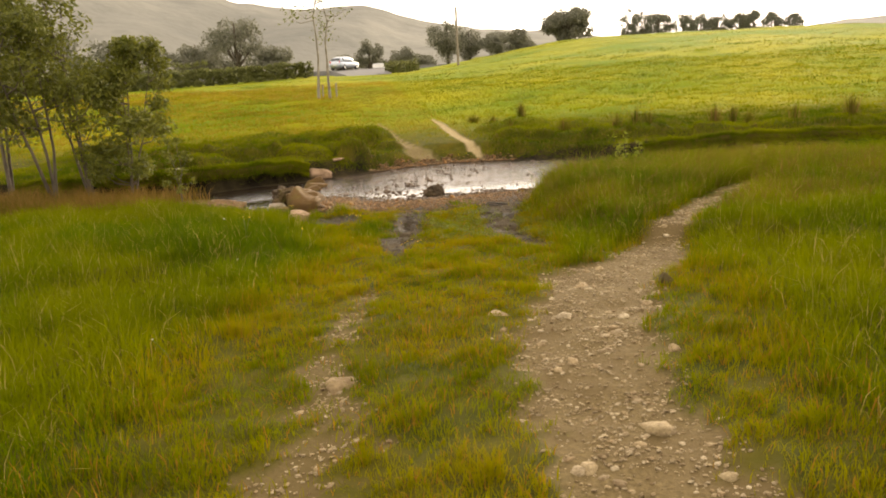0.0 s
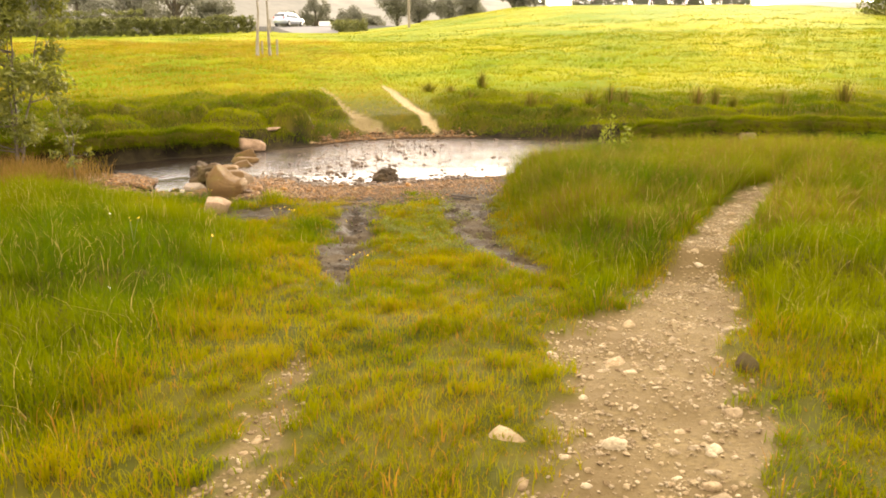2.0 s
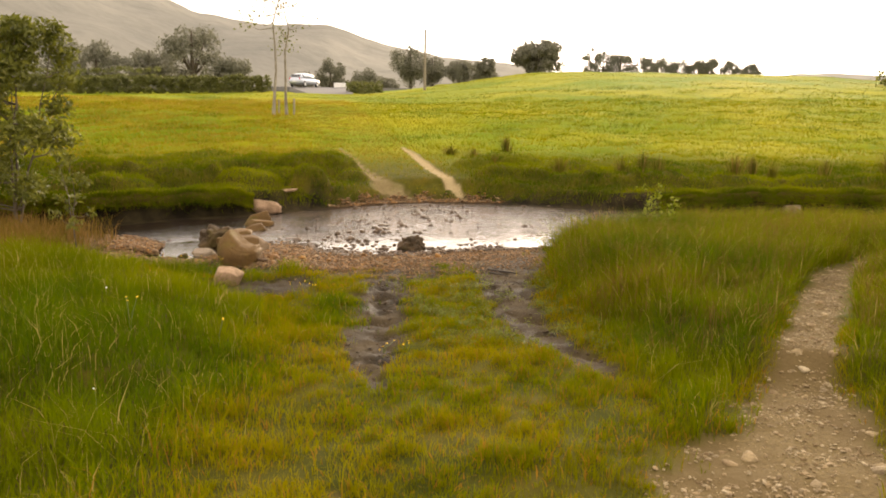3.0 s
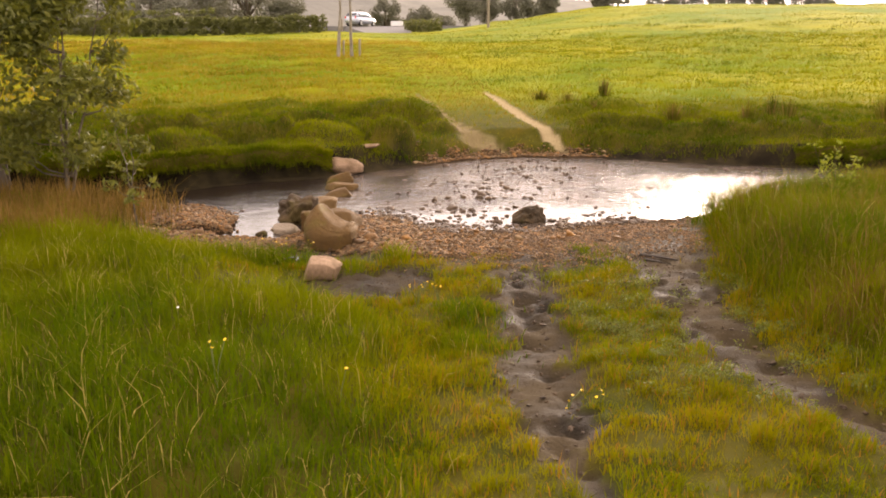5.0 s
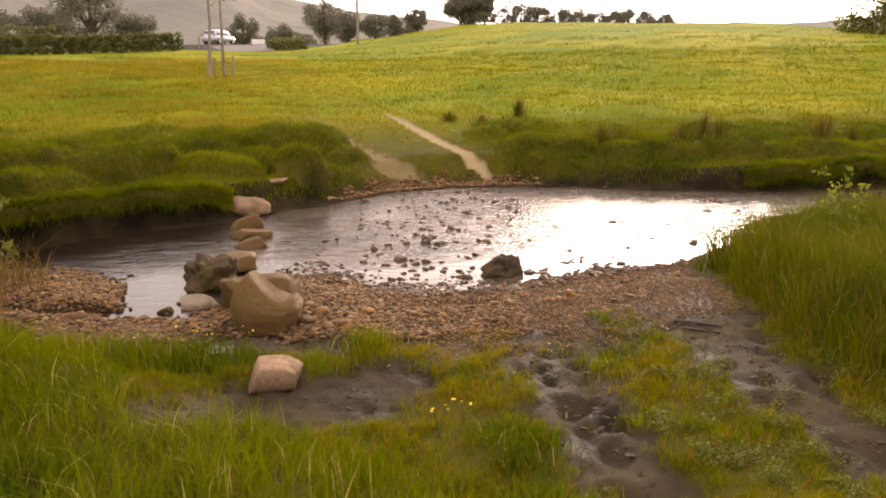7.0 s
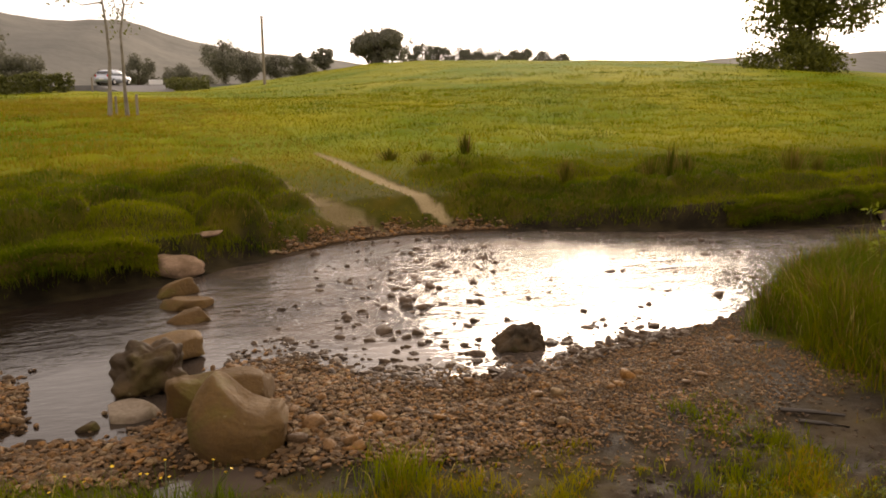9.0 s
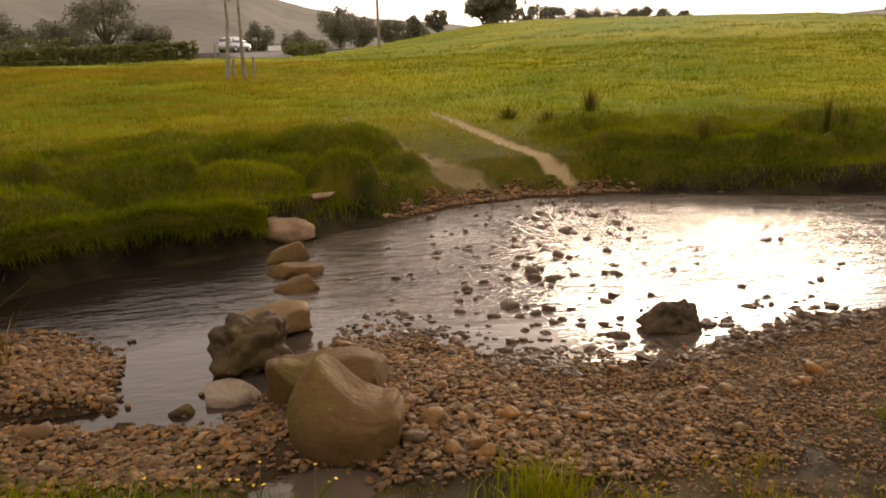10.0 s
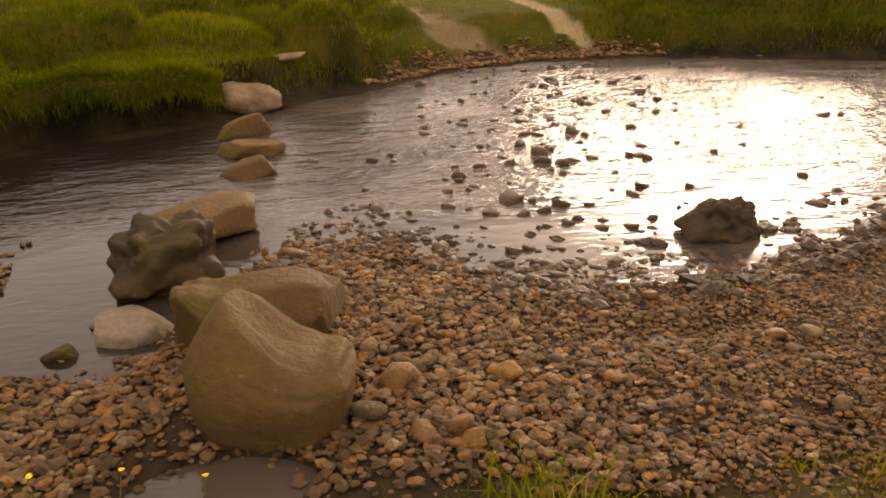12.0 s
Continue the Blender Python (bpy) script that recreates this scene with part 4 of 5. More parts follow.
def fit_ground(x, y):
    d, m, g = bare(x, y)
    return height(x, y) - 0.025 * d - m * (0.006 + 0.024 * smooth(12.6, 11.9, y))


def pick_places(n, xr, yr, weight, seed):
    r = np.random.default_rng(seed)
    x, y = r.uniform(*xr, n * 12), r.uniform(*yr, n * 12)
    keep = r.uniform(0, 1, n * 12) < weight(x, y)
    return x[keep][:n], y[keep][:n], r


# stones that break the water
def stony_water(x, y):
    d = np.minimum(y - shore_near(x), shore_far(x) - y)
    band = np.exp(-((x + 0.75 - 0.32 * (y - 15.2)) / 0.75) ** 2) + 0.10
    return (d > 0.02) * band * np.interp(y, [13.3, 14.6, 16.5, 18.8], [1.0, 0.8, 0.45, 0.5])


x, y, r = pick_places(300, (-2.3, 5.5), (13.3, 19.0), stony_water, 31)
scatter("stone", WETSTONE, water, [(a, b, w, WATER - 0.06 * w) for a, b, w in zip(x, y, r.lognormal(math.log(0.078), 0.38, 300))], 31)

# gravel: small stones joined, the larger ones single
def gravel_share(x, y):
    pool = np.clip(1.9 * np.exp(-(((x + 2.32) / 0.28) ** 2 + ((y - 12.48) / 0.19) ** 2)), 0, 1)
    return bare(x, y)[2] * np.interp(x, [-1.0, 0.6, 1.2], [1.0, 0.7, 0.5]) * np.interp(wave(x, y, 0.7, 91), [-0.45, -0.15], [0.45, 1.0]) * (1 - pool) * (1 - np.clip(1.7 * np.exp(-(((x + 3.4) / 0.5) ** 2 + ((y - INLET + 0.1 * (x + 3.4)) / 0.13) ** 2)), 0, 1))


def gritty(x, y):
    return smooth(11.7, 12.4, y - 0.5 * smooth(0.2, 1.2, x)) * smooth(-1.5, -0.9, x) * smooth(1.7, 1.3, x) * (y < shore_near(x)) * (0.35 + 0.65 * (wave(x, y, 0.5, 8) > -0.2))


def heap(name, material, n, xr, yr, weight, size, spread, seed, label, low=0.2, grow=None):
    """Many little stones in one mesh."""
    x, y, r = pick_places(n, xr, yr, weight, seed)
    n = len(x)
    bm = bmesh.new()
    bmesh.ops.create_icosphere(bm, subdivisions=1, radius=0.5)
    base = np.array([v.co[:] for v in bm.verts])
    tri = np.array([[v.index for v in f.verts] for f in bm.faces])
    bm.free()
    w = np.minimum(r.lognormal(math.log(size), spread, n), 2.6 * size)
    if grow:
        w = w * grow(x, y)
    scale = np.stack([w, w * r.uniform(0.55, 0.95, n), w * r.uniform(0.30, 0.62, n)], -1)
    jig = 1 + r.uniform(-0.28, 0.28, (n, len(base), 1))
    p = base[None] * jig * scale[:, None]
    a, t = r.uniform(0, 6.283, n), r.uniform(-0.35, 0.35, n)
    ca, sa, ct, st = np.cos(a)[:, None], np.sin(a)[:, None], np.cos(t)[:, None], np.sin(t)[:, None]
    px, pz = p[..., 0] * ct - p[..., 2] * st, p[..., 0] * st + p[..., 2] * ct
    q = np.stack([px * ca - p[..., 1] * sa, px * sa + p[..., 1] * ca, pz], -1)
    q += np.stack([x, y, np.maximum(fit_ground(x, y), WATER - 0.008) + low * w], -1)[:, None]
    f = (tri[None] + (np.arange(n) * len(base))[:, None, None]).reshape(-1, 3)
    return tagged(new(name, fast_mesh(name, q.reshape(-1, 3), f, material, False)), label, "gravel", kind="stuff")


gravel_bed = heap("gravel", GRAVEL, 44000, (-6.0, 2.2), (12.2, 16), gravel_share, 0.0215, 0.6, 41, "brown and tan river gravel along the near shore", 0.3, lambda x, y: np.interp(x, [-1.7, -0.9, 0.2], [1.0, 0.68, 0.42]))
heap("far_gravel", GRAVEL, 1900, (-1.6, 2.0), (18.4, 20.2), gravel_share, 0.036, 0.45, 42, "pebbly landing on the far shore")
heap("shallows_gravel", WETGRAVEL, 1300, (-2.2, 1.2), (13.2, 16.5), lambda x, y: smooth(0.9, 0.0, y - shore_near(x)) * smooth(-0.05, 0.05, y - shore_near(x)) * (0.15 + 0.85 * (wave(x, y, 0.6, 9) > 0)), 0.050, 0.4, 48, "dark wet stones thinning out into the shallows", 0.05)
heap("fine_gravel", GRAVEL, 14000, (-1.6, 1.8), (11.6, 14.4), gritty, 0.013, 0.5, 47, "fine brown gravel pressed into the wet shore", 0.1)
heap("path_grit", PATHGRIT, 12000, (-1.2, 6.0), (1.8, 13.0), lambda x, y: bare(x, y)[0] * (0.35 + 0.65 * (wave(x, y, 0.8, 5) > 0)), 0.013, 0.55, 43, "pale grit and small stones on the path", 0.12)
heap("mud_crumbs", stone_material("mud crumbs", ((0.0, (0.035, 0.025, 0.018)), (1.0, (0.07, 0.052, 0.038))), 0.7, 0, "island", 60), 1800, (-2.8, 1.6), (8.2, 12.6), lambda x, y: bare(x, y)[1] * 0.8, 0.018, 0.5, 44, "dark trampled mud clods", 0.05)
x, y, r = pick_places(300, (-4.2, 1.4), (12.4, 14.6), gravel_share, 45)
w = r.lognormal(math.log(0.044), 0.40, len(x))
scatter("pebble", PEBBLE, gravel_bed, [(a, b, c, z + 0.16 * c) for a, b, c, z in zip(x, y, w, fit_ground(x, y))], 45)
for a, b, c in [(-1.42, 12.83, 0.12), (-1.78, 12.86, 0.14), (-1.88, 12.7, 0.12), (-1.85, 13.1, 0.09), (-1.1, 12.75, 0.08), (-1.6, 12.5, 0.09)]:
    scatter("pebble", PEBBLE, gravel_bed, [(a, b, c, float(fit_ground(a, b)) + 0.25 * c)], int(900 - 100 * a))
x, y, r = pick_places(290, (-1.0, 5.6), (2.2, 12.6), lambda x, y: bare(x, y)[0] * (0.3 + 0.7 * (np.abs(wave(x, y, 0.9, 6)) > 0.25)), 46)
w = r.lognormal(math.log(0.05), 0.42, len(x))
scatter("stone", PATHSTONE, ground, [(a, b, min(c, 0.15), z - 0.11 * c) for a, b, c, z in zip(x, y, w, fit_ground(x, y))], 46)
for a, b, c in [(1.92, 6.6, 0.26), (0.35, 5.2, 0.2), (1.05, 6.1, 0.2), (-0.55, 4.0, 0.24), (0.9, 3.3, 0.2)]:
    scatter("stone", PATHSTONE, ground, [(a, b, c, float(fit_ground(a, b)) - 0.12 * c)], int(700 + 100 * a))

# ---- grass ----


def blades(name, material, n, xr, yr, weight, tall, wide, seed, label, bend=0.5, joints=2, category="grass", clump=0.0):
    """Single grass blades, each a tapered strip that bends over."""
    r = np.random.default_rng(seed)
    x, y = r.uniform(*xr, n), r.uniform(*yr, n)
    if clump:
        x = x + clump * wave(x, y, 0.4, seed)
        y = y + clump * wave(y, x, 0.4, seed + 1)
    w8 = weight(x, y)
    keep = r.uniform(0, 1, n) < w8
    x, y = x[keep], y[keep]
    n = len(x)
    z = fit_ground(x, y)
    h = tall(x, y) * r.uniform(0.55, 1.25, n)
    w = wide * r.uniform(0.6, 1.3, n)
    a, b = r.uniform(0, 6.283, n), r.uniform(0, 6.283, n)
    over = h * bend * np.abs(r.normal(0.5, 0.45, n))
    side = np.stack([np.cos(a) * w, np.sin(a) * w, np.zeros(n)], -1) / 2
    root = np.stack([x, y, z - 0.01], -1)
    lean = np.stack([np.cos(b) * over, np.sin(b) * over, np.zeros(n)], -1)
    up = np.stack([np.zeros(n), np.zeros(n), h], -1)
    tip = root + lean + up * 0.92
    if joints == 1:
        v = np.stack([root - side, root + side, tip], 1)
        f = np.arange(3 * n).reshape(-1, 3)
    else:
        mid = root + lean * 0.33 + up * 0.58
        v = np.stack([root - side, root + side, mid + side * 0.75, mid - side * 0.75, tip], 1)
        i = (np.arange(n) * 5)[:, None]
        f = np.concatenate([i + [0, 1, 2], i + [0, 2, 3], i + [3, 2, 4]], 1).reshape(-1, 3)
    return tagged(new(name, fast_mesh(name, v.reshape(-1, 3), f, material, False)), label, category, kind="stuff")


def lush(x, y):
    """1 on the banks, low in the middle of the track."""
    m = np.minimum(np.minimum(reach(x, y, FOOTPATH), reach(x, y, LEFT_RUT)), np.minimum(reach(x, y, MUD_LEFT), reach(x, y, MUD_RIGHT)))
    right = np.interp(y, [0, 4, 6, 8, 9, 10, 12, 13.2, 14.2], [1.35, 1.45, 1.9, 1.3, 1.25, 1.15, 1.25, 1.45, 1.7])
    left = np.interp(y, [0, 4, 6, 7, 9, 10.3, 11, 12, 12.6], [-1.1, -1.2, -1.1, -0.9, -0.85, -1.0, -2.3, -2.9, -3.2])
    wedge = smooth(0, 0.35, x - np.interp(y, [5.5, 6.6, 7.2, 8.0, 8.6], [9, 1.3, 1.0, 1.0, 1.1])) * (reach(x, y, FOOTPATH) > 1.2) * (y > 6.5)
    return np.clip(np.maximum(np.maximum(smooth(0, 0.6, x - right), wedge), smooth(0, 0.7, left - x)) * smooth(0.9, 1.6, m), 0, 1)


def cover_near(x, y):
    d, m, g = bare(x, y)
    dn = y - shore_near(x)
    return np.clip(1 - 1.05 * d - 1.0 * m - 1.3 * g, 0, 1) * smooth(0.0, -0.12, dn)


def view_cone(x, y):
    """Where the walk comes close: far to the sides it thins out."""
    return np.interp(np.abs(x + 0.2) - 0.58 * y, [1.0, 4.0], [1.0, 0.35])


def tall_near(x, y):
    g = lush(x, y)
    t = 0.062 + 0.035 * wave(x, y, 0.9, 31) + 0.04 * wave(x, y, 0.31, 32) + 0.02 * wave(x, y, 0.17, 34) + g * (0.13 + 0.07 * wave(x, y, 1.4, 33) + 0.07 * wave(x, y, 0.5, 35))
    t = t + g * 0.17 * smooth(9.5, 11.5, y) * smooth(15.8, 15.0, y) * smooth(0.9, 1.6, x) * (1 + 0.5 * wave(x, y, 0.6, 37))
    return np.maximum(t, 0.025) * (1 - 0.55 * smooth(11.9, 12.5, y) * smooth(-3.0, -2.4, x) * smooth(1.3, 0.8, x))


blades("meadow_grass", GRASS, 540000, (-9, 8.5), (1.6, 17), lambda x, y: cover_near(x, y) * view_cone(x, y) * np.maximum(lush(x, y), 0.0) * np.interp(y, [1.6, 10, 17], [1.0, 1.0, 0.8]), tall_near, 0.0058, 51, "lush green meadow grass on both sides of the track", 1.05, 2, clump=0.05)
blades("track_grass", TRACK_GRASS, 360000, (-2.8, 3.0), (1.6, 13.2), lambda x, y: cover_near(x, y) * (1 - lush(x, y)) * np.interp(wave(x, y, 0.7, 61) + 0.7 * wave(x, y, 0.28, 62), [-0.6, 0.3], [0.25, 1.0]), tall_near, 0.0055, 52, "short yellowing grass down the middle of the track", 0.9, 2, clump=0.04)
blades("seed_stalks", SEED, 1500, (-7, 7.5), (2, 16.6), lambda x, y: cover_near(x, y) * lush(x, y) * np.interp(wave(x, y, 2.2, 71), [0, 0.4], [0.15, 0.9]), lambda x, y: tall_near(x, y) * 1.15 + 0.08, 0.003, 53, "pale dry seed stalks standing in the grass", 0.5, 2)
blades("bank_weeds", WEED, 60000, (0.9, 7), (8.5, 16), lambda x, y: cover_near(x, y) * lush(x, y) * smooth(1.0, 1.5, x) * np.interp(wave(x, y, 0.5, 73) + 0.6 * wave(x, y, 1.7, 74), [-0.3, 0.6], [0.12, 0.9]), lambda x, y: tall_near(x, y) * 1.12, 0.005, 62, "brown dead stems among the bank grass", 0.8, 2)
blades("dead_weeds", WEED, 16000, (-9.5, -3.6), (12.2, 15.4), lambda x, y: smooth(-3.9, -4.8, x) * smooth(0.1, -0.3, y - shore_near(x)) * 0.9, lambda x, y: 0.35 + 0.12 * wave(x, y, 0.8, 3), 0.009, 54, "brown dead weeds under the alder bushes", 0.7, 2)


def cover_far(x, y):
    d, m, g = bare(x, y)
    df = shore_far(x) - y
    return np.clip(1 - 1.1 * d - 1.2 * g, 0, 1) * smooth(0.0, -0.15, df) * np.interp(np.abs(x) - 0.62 * y, [1.5, 3], [1.0, 0.0])


def steep(x, y):
    """Slopes hold more blades for their plan area."""
    e = 0.05
    return np.hypot(height(x + e, y) - height(x - e, y), height(x, y + e) - height(x, y - e)) / (2 * e)


def tall_far(x, y):
    tr = smooth(1.1, 0.7, reach(x, y, FAR_TRACK))
    return np.maximum(0.03, (np.interp(y, [19.5, 23], [0.085, 0.09]) + 0.03 * wave(x, y, 1.6, 41) + 0.02 * wave(x, y, 0.5, 43)) * (1 - 0.35 * tr))


blades("bank_grass", BANK_GRASS, 420000, (-10, 12), (15.8, 23.6), lambda x, y: cover_far(x, y) * np.clip(0.45 + 0.6 * steep(x, y), 0, 1) * smooth(23.6, 20.4, y + 1.1 * wave(x, y, 1.5, 3)) * smooth(0.8, 1.8, np.abs(x - 0.1)), tall_far, 0.010, 55, "mossy green grass over the far bank mounds", 1.0, 2)
blades("field_grass", FIELD_GRASS, 230000, (-24, 26), (18.6, 40), lambda x, y: cover_far(x, y) * np.interp(y, [19, 22, 40], [0.5, 1, 0.75]) * np.maximum(smooth(19.6, 23.0, y + 1.1 * wave(x, y, 1.5, 3)), smooth(1.9, 1.2, np.abs(x - 0.2))), tall_far, 0.016, 56, "yellow-green pasture grass across the stream", 1.0, 1)
blades("distant_grass", FIELD_GRASS, 110000, (-46, 52), (36, 78), lambda x, y: np.interp(np.abs(x) - 0.68 * y, [0, 2], [1.0, 0.0]) * ((y < 68.5) | (x > 3)) * np.interp(wave(x * 0.6, y * 1.5, 3.5, 47), [-0.1, 0.5], [0.25, 1.0]), lambda x, y: 0.06 + 0.06 * np.maximum(wave(x * 0.6, y * 1.5, 3.5, 47), 0), 0.03, 57, "yellow-green pasture rising to the skyline", 1.0, 1)
blades("dry_grass", STRAW, 260000, (-24, 4), (20, 44), lambda x, y: cover_far(x, y) * smooth(21.0, 23.5, y + 0.9 * wave(x, y, 1.5, 3)) * np.maximum(smooth(0.0, -3.5, x + 0.10 * (y - 22)) * np.interp(wave(x * 0.6, y, 3.1, 67), [-0.4, 0.4], [0.25, 0.9]), 0.7 * smooth(1.4, 0.7, reach(x, y, FAR_TRACK))), lambda x, y: tall_far(x, y) * 1.25, 0.012, 59, "soft straw-coloured grass over the meadow", 1.1, 1)


def turf_lip(name, x0, x1, seed, label):
    """A rounded edge of turf that overhangs the water, with grass hanging from it."""
    n = int((x1 - x0) / 0.07)
    xs = np.linspace(x0, x1, n)
    fade = smooth(0, 0.5, xs - x0) * smooth(0, 0.5, x1 - xs)
    ring = [(-0.40, -0.10), (-0.24, 0.02), (-0.06, 0.035), (0.08, 0.0), (0.13, -0.07), (0.09, -0.14), (-0.05, -0.17), (-0.30, -0.20)]
    out = 0.09 * wave(xs, xs * 0, 1.1, seed) + 0.05 * wave(xs, xs * 0, 0.37, seed + 1)
    top = height(xs, shore_far(xs) + 0.36) + 0.06 * wave(xs, xs * 0, 0.8, seed + 2)
    v = np.concatenate([np.stack([xs, shore_far(xs) - np.where(o > -0.2, (o + out) * (0.3 + 0.7 * fade), o), np.maximum(top + h - (1 - fade) * 0.12, WATER + 0.03)], -1) for o, h in ring])
    k = np.arange(len(ring) * n).reshape(len(ring), n)
    q = np.stack([k[:-1, :-1], k[:-1, 1:], k[1:, 1:], k[1:, :-1]], -1).reshape(-1, 4)
    base = new(name)
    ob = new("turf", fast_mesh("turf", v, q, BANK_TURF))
    ob.parent = base
    r = np.random.default_rng(seed)
    m = int((x1 - x0) * 3000)
    bx, u = r.uniform(x0, x1, m), r.uniform(0, 1, m)
    i = np.clip(((bx - x0) / (x1 - x0) * (n - 1)).astype(int), 0, n - 1)
    o = np.interp(u, [0, 0.35, 0.75, 1], [-0.24, -0.02, 0.11, 0.10])
    h = np.interp(u, [0, 0.35, 0.75, 1], [0.01, 0.02, -0.05, -0.13])
    f = 0.3 + 0.7 * fade[i]
    root = np.stack([bx, shore_far(bx) - (o + out[i]) * f, top[i] + h - (1 - fade[i]) * 0.12], -1)
    size = r.uniform(0.06, 0.17, m)
    tip = root + np.stack([r.normal(0, 0.35, m) * size, -np.interp(u, [0, 1], [0.2, 0.5]) * size * r.uniform(0.2, 1.4, m), size * np.interp(u, [0, 0.4, 0.8, 1], [0.8, 0.5, -0.4, -0.8])], -1)
    mid = (root + tip) / 2 + np.stack([np.zeros(m), -0.15 * size, 0.22 * size], -1)
    a = r.uniform(0, 6.283, m)
    side = np.stack([np.cos(a), np.sin(a) * 0.5, np.sin(a) * 0.3], -1) * 0.005
    bv = np.stack([root - side, root + side, mid + side * 0.8, mid - side * 0.8, tip], 1).reshape(-1, 3)
    b = (np.arange(m) * 5)[:, None]
    bf = np.concatenate([b + [0, 1, 2], b + [0, 2, 3], b + [3, 2, 4]], 1).reshape(-1, 3)
    ob = new("hanging_grass", fast_mesh("hanging_grass", bv, bf, BANK_GRASS, False))
    ob.parent = base
    return tagged(base, label, "bank edge", kind="structure")


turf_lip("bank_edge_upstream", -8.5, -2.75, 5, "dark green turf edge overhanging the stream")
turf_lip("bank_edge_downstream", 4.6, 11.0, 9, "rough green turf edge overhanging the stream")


def clump(name, at, n, tall, spread, material, seed, label, category, group=""):
    """A tuft of long stems that spring from one root."""
    r = np.random.default_rng(seed)
    a, d = r.uniform(0, 6.283, n), np.minimum(np.abs(r.normal(0, 0.45, n)), 0.8)
    base = np.stack([np.cos(a) * d * spread * 0.45, np.sin(a) * d * spread * 0.45, np.full(n, -0.03)], -1)
    h = tall * r.uniform(0.5, 1.1, n)
    top = base + np.stack([np.cos(a) * d * spread, np.sin(a) * d * spread, h], -1)
    s = np.stack([-np.sin(a), np.cos(a), np.zeros(n)], -1) * 0.006
    v = np.stack([base - s, base + s, (base + top) / 2 + s * 0.8 + [0, 0, 0.06 * tall], (base + top) / 2 - s * 0.8 + [0, 0, 0.06 * tall], top], 1).reshape(-1, 3)
    i = (np.arange(n) * 5)[:, None]
    f = np.concatenate([i + [0, 1, 2], i + [0, 2, 3], i + [3, 2, 4]], 1).reshape(-1, 3)
    ob = new(name, fast_mesh(name, v, f, material, False))
    ob.location = at
    return tagged(ob, label, category, group)


r = np.random.default_rng(77)
RG = "rush clumps on the far bank"
for i, (x, y, t, s) in enumerate([(2.4, 23.0, 0.42, 0.5), (1.6, 22.8, 0.28, 0.7), (1.1, 23.6, 0.22, 0.7), (2.0, 22.2, 0.26, 0.8), (4.9, 20.1, 0.60, 0.45), (4.4, 19.9, 0.45, 0.5), (5.3, 20.3, 0.5, 0.5), (3.2, 20.4, 0.35, 0.6),
                                    (7.4, 20.4, 0.45, 0.3), (7.7, 20.1, 0.40, 0.4), (6.6, 19.4, 0.4, 0.7), (8.6, 19.6, 0.5, 0.7), (9.8, 19.3, 0.5, 0.7), (11.2, 19.0, 0.55, 0.8), (10.6, 18.4, 0.5, 0.6), (12.2, 18.3, 0.55, 0.6)]):
    clump("rush_clump", on_ground(x, y), 190, t * 1.15, s * 0.5, RUSH, 200 + i, "dark brownish rush clump in the pasture", "rushes", RG)
TUFTS = [(-1.82, 11.75, 0.12), (-2.6, 11.95, 0.26), (-2.95, 12.1, 0.25), (-2.3, 12.0, 0.16), (-0.9, 10.5, 0.22), (-0.95, 9.9, 0.22), (0.05, 11.6, 0.3), (0.4, 11.9, 0.22), (-3.4, 12.2, 0.3), (-1.5, 12.1, 0.2), (0.3, 12.4, 0.15)]


def tufted(x, y):
    return np.clip(sum(np.exp(-((x - a) ** 2 + (y - b) ** 2) / w ** 2) for a, b, w in TUFTS), 0, 1) * (y < shore_near(x) - 0.3)


blades("shore_grass", GRASS, 70000, (-4.0, 0.9), (9.3, 12.9), lambda x, y: tufted(x, y) * (0.4 + 0.6 * (wave(x, y, 0.3, 5) > 0)), lambda x, y: 0.06 + 0.15 * tufted(x, y) * smooth(0.2, -1.2, x) + 0.03 * wave(x, y, 0.2, 6), 0.006, 60, "tufts of long grass between the mud and the gravel", 0.9, 2)
blades("field_tussocks", BANK_GRASS, 150000, (-26, 30), (21, 46), lambda x, y: smooth(0.22, 0.5, wave(x * 0.6, y * 1.3, 2.6, 81) + 0.4 * wave(x, y, 0.9, 83)) * np.interp(np.abs(x) - 0.62 * y, [1.5, 3], [1.0, 0.0]) * smooth(1.2, 1.8, reach(x, y, FAR_TRACK)), lambda x, y: 0.16 + 0.05 * wave(x, y, 0.8, 4), 0.016, 61, "darker green tussocks scattered over the pasture", 1.0, 1)


def weedy(x, y):
    d, m, g = bare(x, y)
    mid = smooth(-0.25, 0.0, x) * smooth(1.6, 1.2, x) * smooth(8.6, 9.6, y) * smooth(12.0, 11.2, y)
    return mid * (1 - 0.75 * m) * (1 - g) * smooth(-0.15, 0.3, wave(x, y, 0.45, 87))


x, y, r = pick_places(300, (-0.3, 1.6), (8.4, 12.2), weedy, 88)
v, f = leaf_cloud(np.stack([x, y, fit_ground(x, y) + 0.03], -1), r.uniform(0.03, 0.075, len(x)), 9000, 0.010, 0.6, r)
tagged(new("leafy_weeds", fast_mesh("leafy_weeds", v, f, WEED_LEAF, False)), "low leafy green weeds between the muddy ruts", "weeds", kind="stuff")


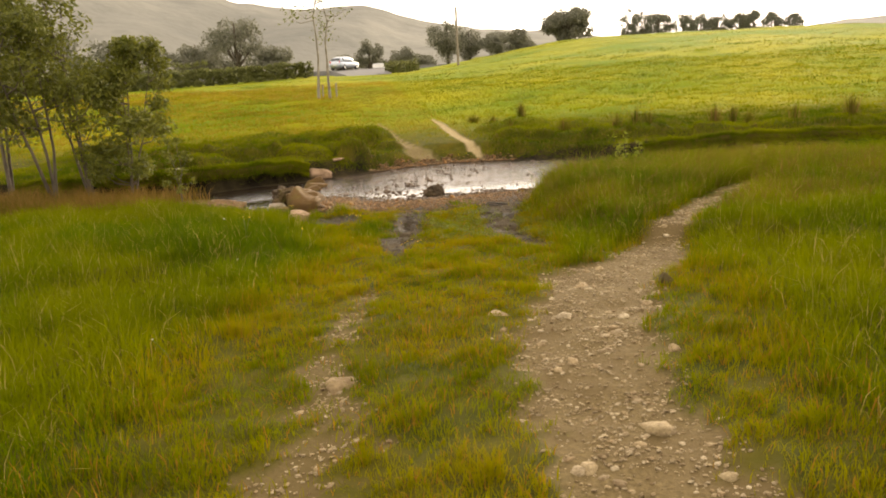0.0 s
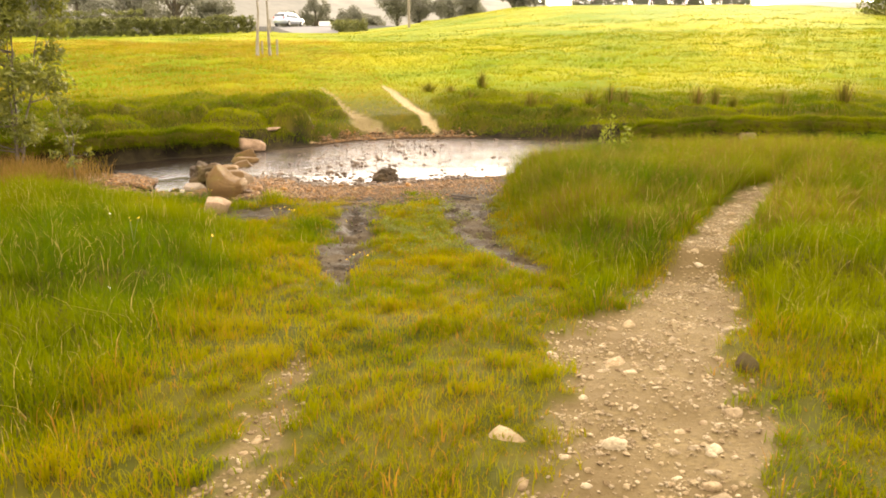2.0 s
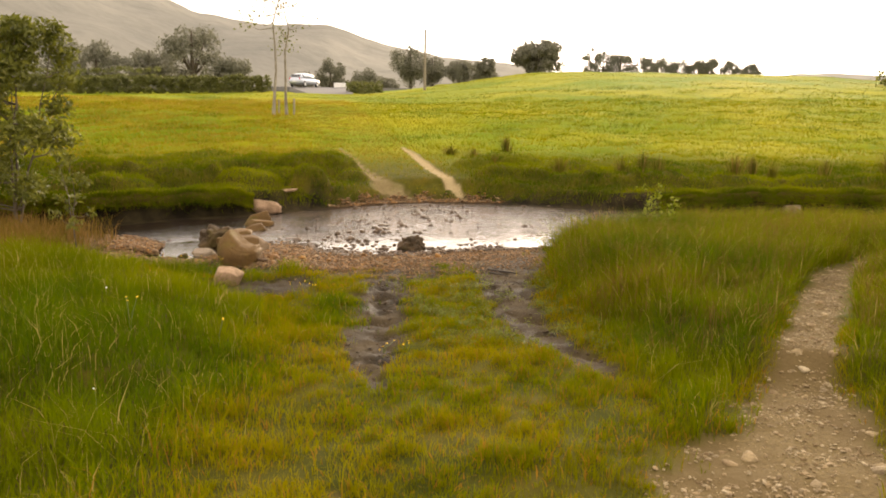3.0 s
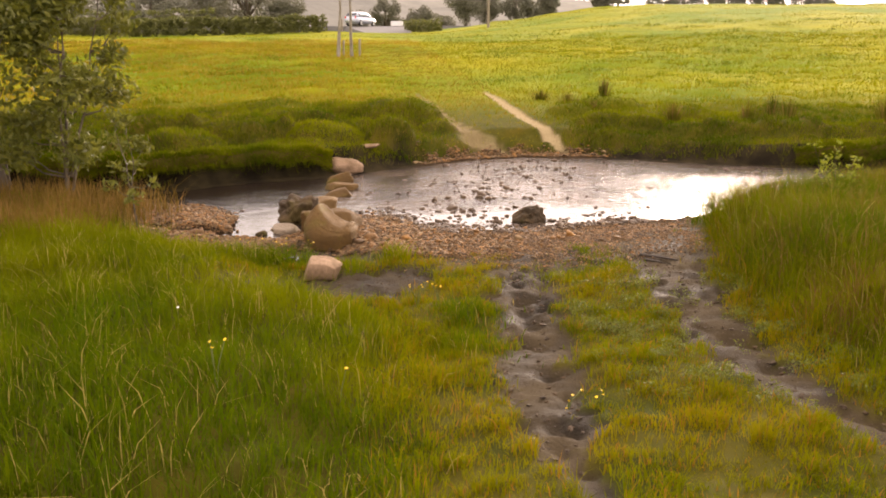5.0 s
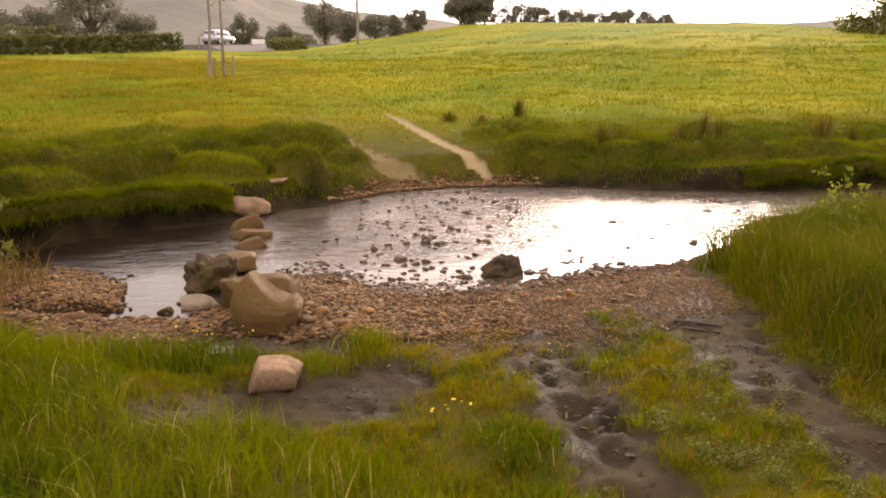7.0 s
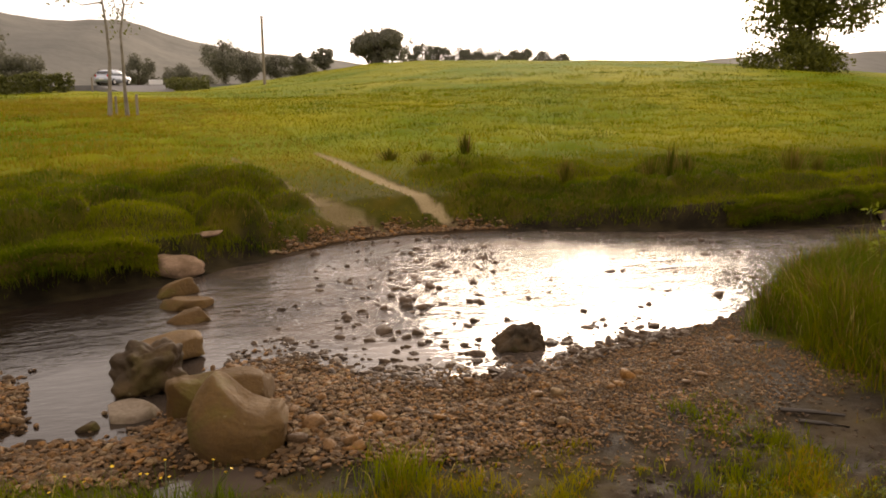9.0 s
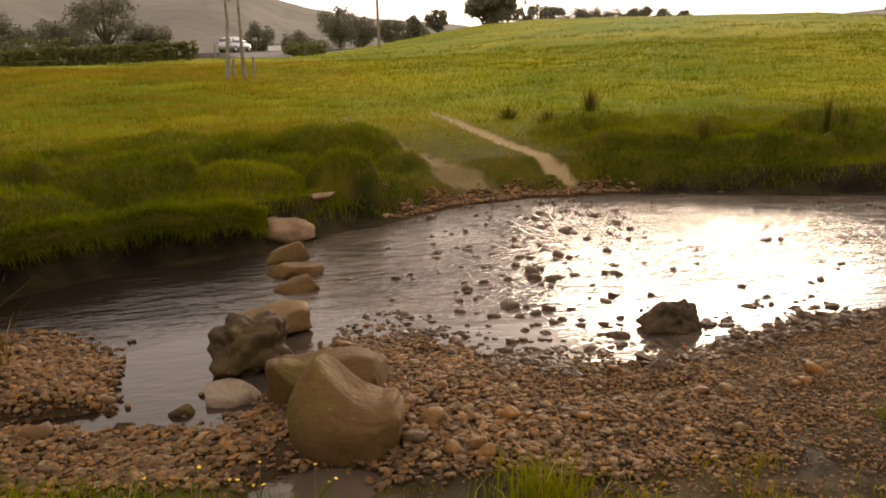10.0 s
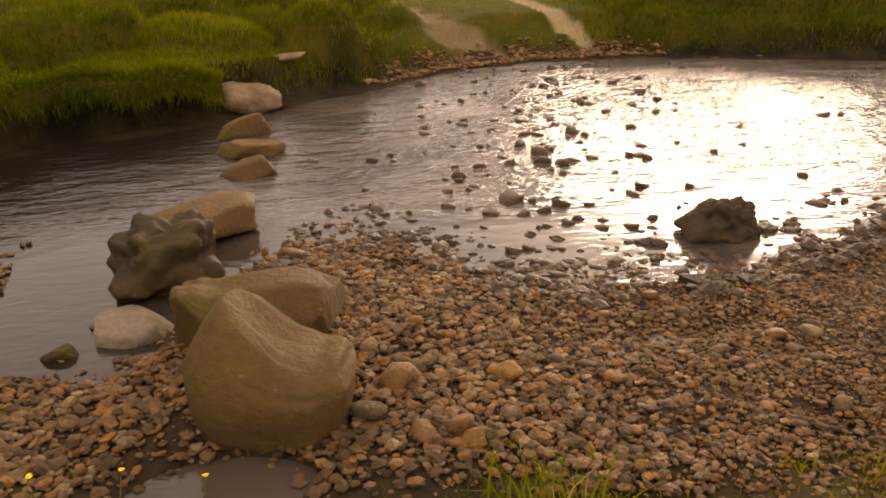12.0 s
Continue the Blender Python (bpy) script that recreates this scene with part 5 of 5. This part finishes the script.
def flower(at, tall, heads, seed, petal=PETAL, label="yellow ragwort flower in the grass"):
    r = np.random.default_rng(seed)
    base = new("wildflower")
    base.location = at
    for k in range(heads):
        q = (r.normal(0, 0.05), r.normal(0, 0.05), tall * r.uniform(0.85, 1.1))
        v, f = tube_arrays([(0, 0, -0.02), (q[0] * 0.3, q[1] * 0.3, tall * 0.5), q], [0.003, 0.0025, 0.002], 5)
        st = new("stem", fast_mesh("stem", v, f, STEM))
        st.parent = base
        bm = bmesh.new()
        bmesh.ops.create_cone(bm, cap_ends=True, segments=9, radius1=0.003, radius2=0.0075, depth=0.005, matrix=Matrix.Translation(q) @ Euler((r.uniform(-0.6, 0.6), r.uniform(-0.6, 0.6), 0)).to_matrix().to_4x4())
        for i, v in enumerate(bm.verts):
            v.co += Vector((r.normal(0, 0.0015), r.normal(0, 0.0015), 0))
        part("flower_head", bm, petal, base, "bright flower head")
    return tagged(base, label, "wildflower", "wildflowers in the grass")


for i, (x, y, t, n) in enumerate([(-1.25, 10.7, 0.18, 5), (-1.1, 10.85, 0.16, 3), (-2.1, 8.6, 0.28, 3), (-1.55, 8.7, 0.24, 2), (-2.5, 12.26, 0.14, 3), (-2.74, 12.3, 0.12, 2), (-2.3, 12.22, 0.14, 3), (-2.62, 12.26, 0.13, 2), (-0.42, 8.95, 0.05, 4), (-0.25, 9.0, 0.05, 3), (-2.9, 12.35, 0.12, 2)]):
    flower(on_ground(x, y), t, n, 400 + i)
for i, (x, y) in enumerate([(-1.6, 4.5), (-2.6, 9.6), (-1.9, 7.4)]):
    flower(on_ground(x, y), 0.14, 1, 450 + i, WHITE_PETAL, "tiny white clover flower in the grass")
for i, (x, y, t) in enumerate([(3.2, 13.9, 0.8), (3.05, 14.0, 0.65), (3.45, 14.1, 0.6)]):
    tree("willowherb", on_ground(x, y), t, 0.32, 90, 0.03, YOUNG_LEAF, BARK, "bright green leafy weed at the stream edge", "weed", stems=2, trunk=0.008, low=0.15, lumps=10, seed=500 + i, group="leafy weeds at the stream edge")


def twig(points, thick, label):
    v, f = tube_arrays(points, [thick, thick * 0.9, thick * 0.5], 6)
    return tagged(new("twig", fast_mesh("twig", v, f, TWIG)), label, "twig")


def lying(a, b, lift=0.012):
    m = ((a[0] + b[0]) / 2 + 0.02, (a[1] + b[1]) / 2 + 0.01)
    return [(p[0], p[1], float(fit_ground(*p)) + lift) for p in (a, m, b)]


twig(lying((0.72, 12.28), (1.02, 12.12)), 0.016, "dark wet stick lying in the mud")
twig(lying((0.72, 12.12), (0.92, 11.98)), 0.014, "short dark stick lying in the mud")
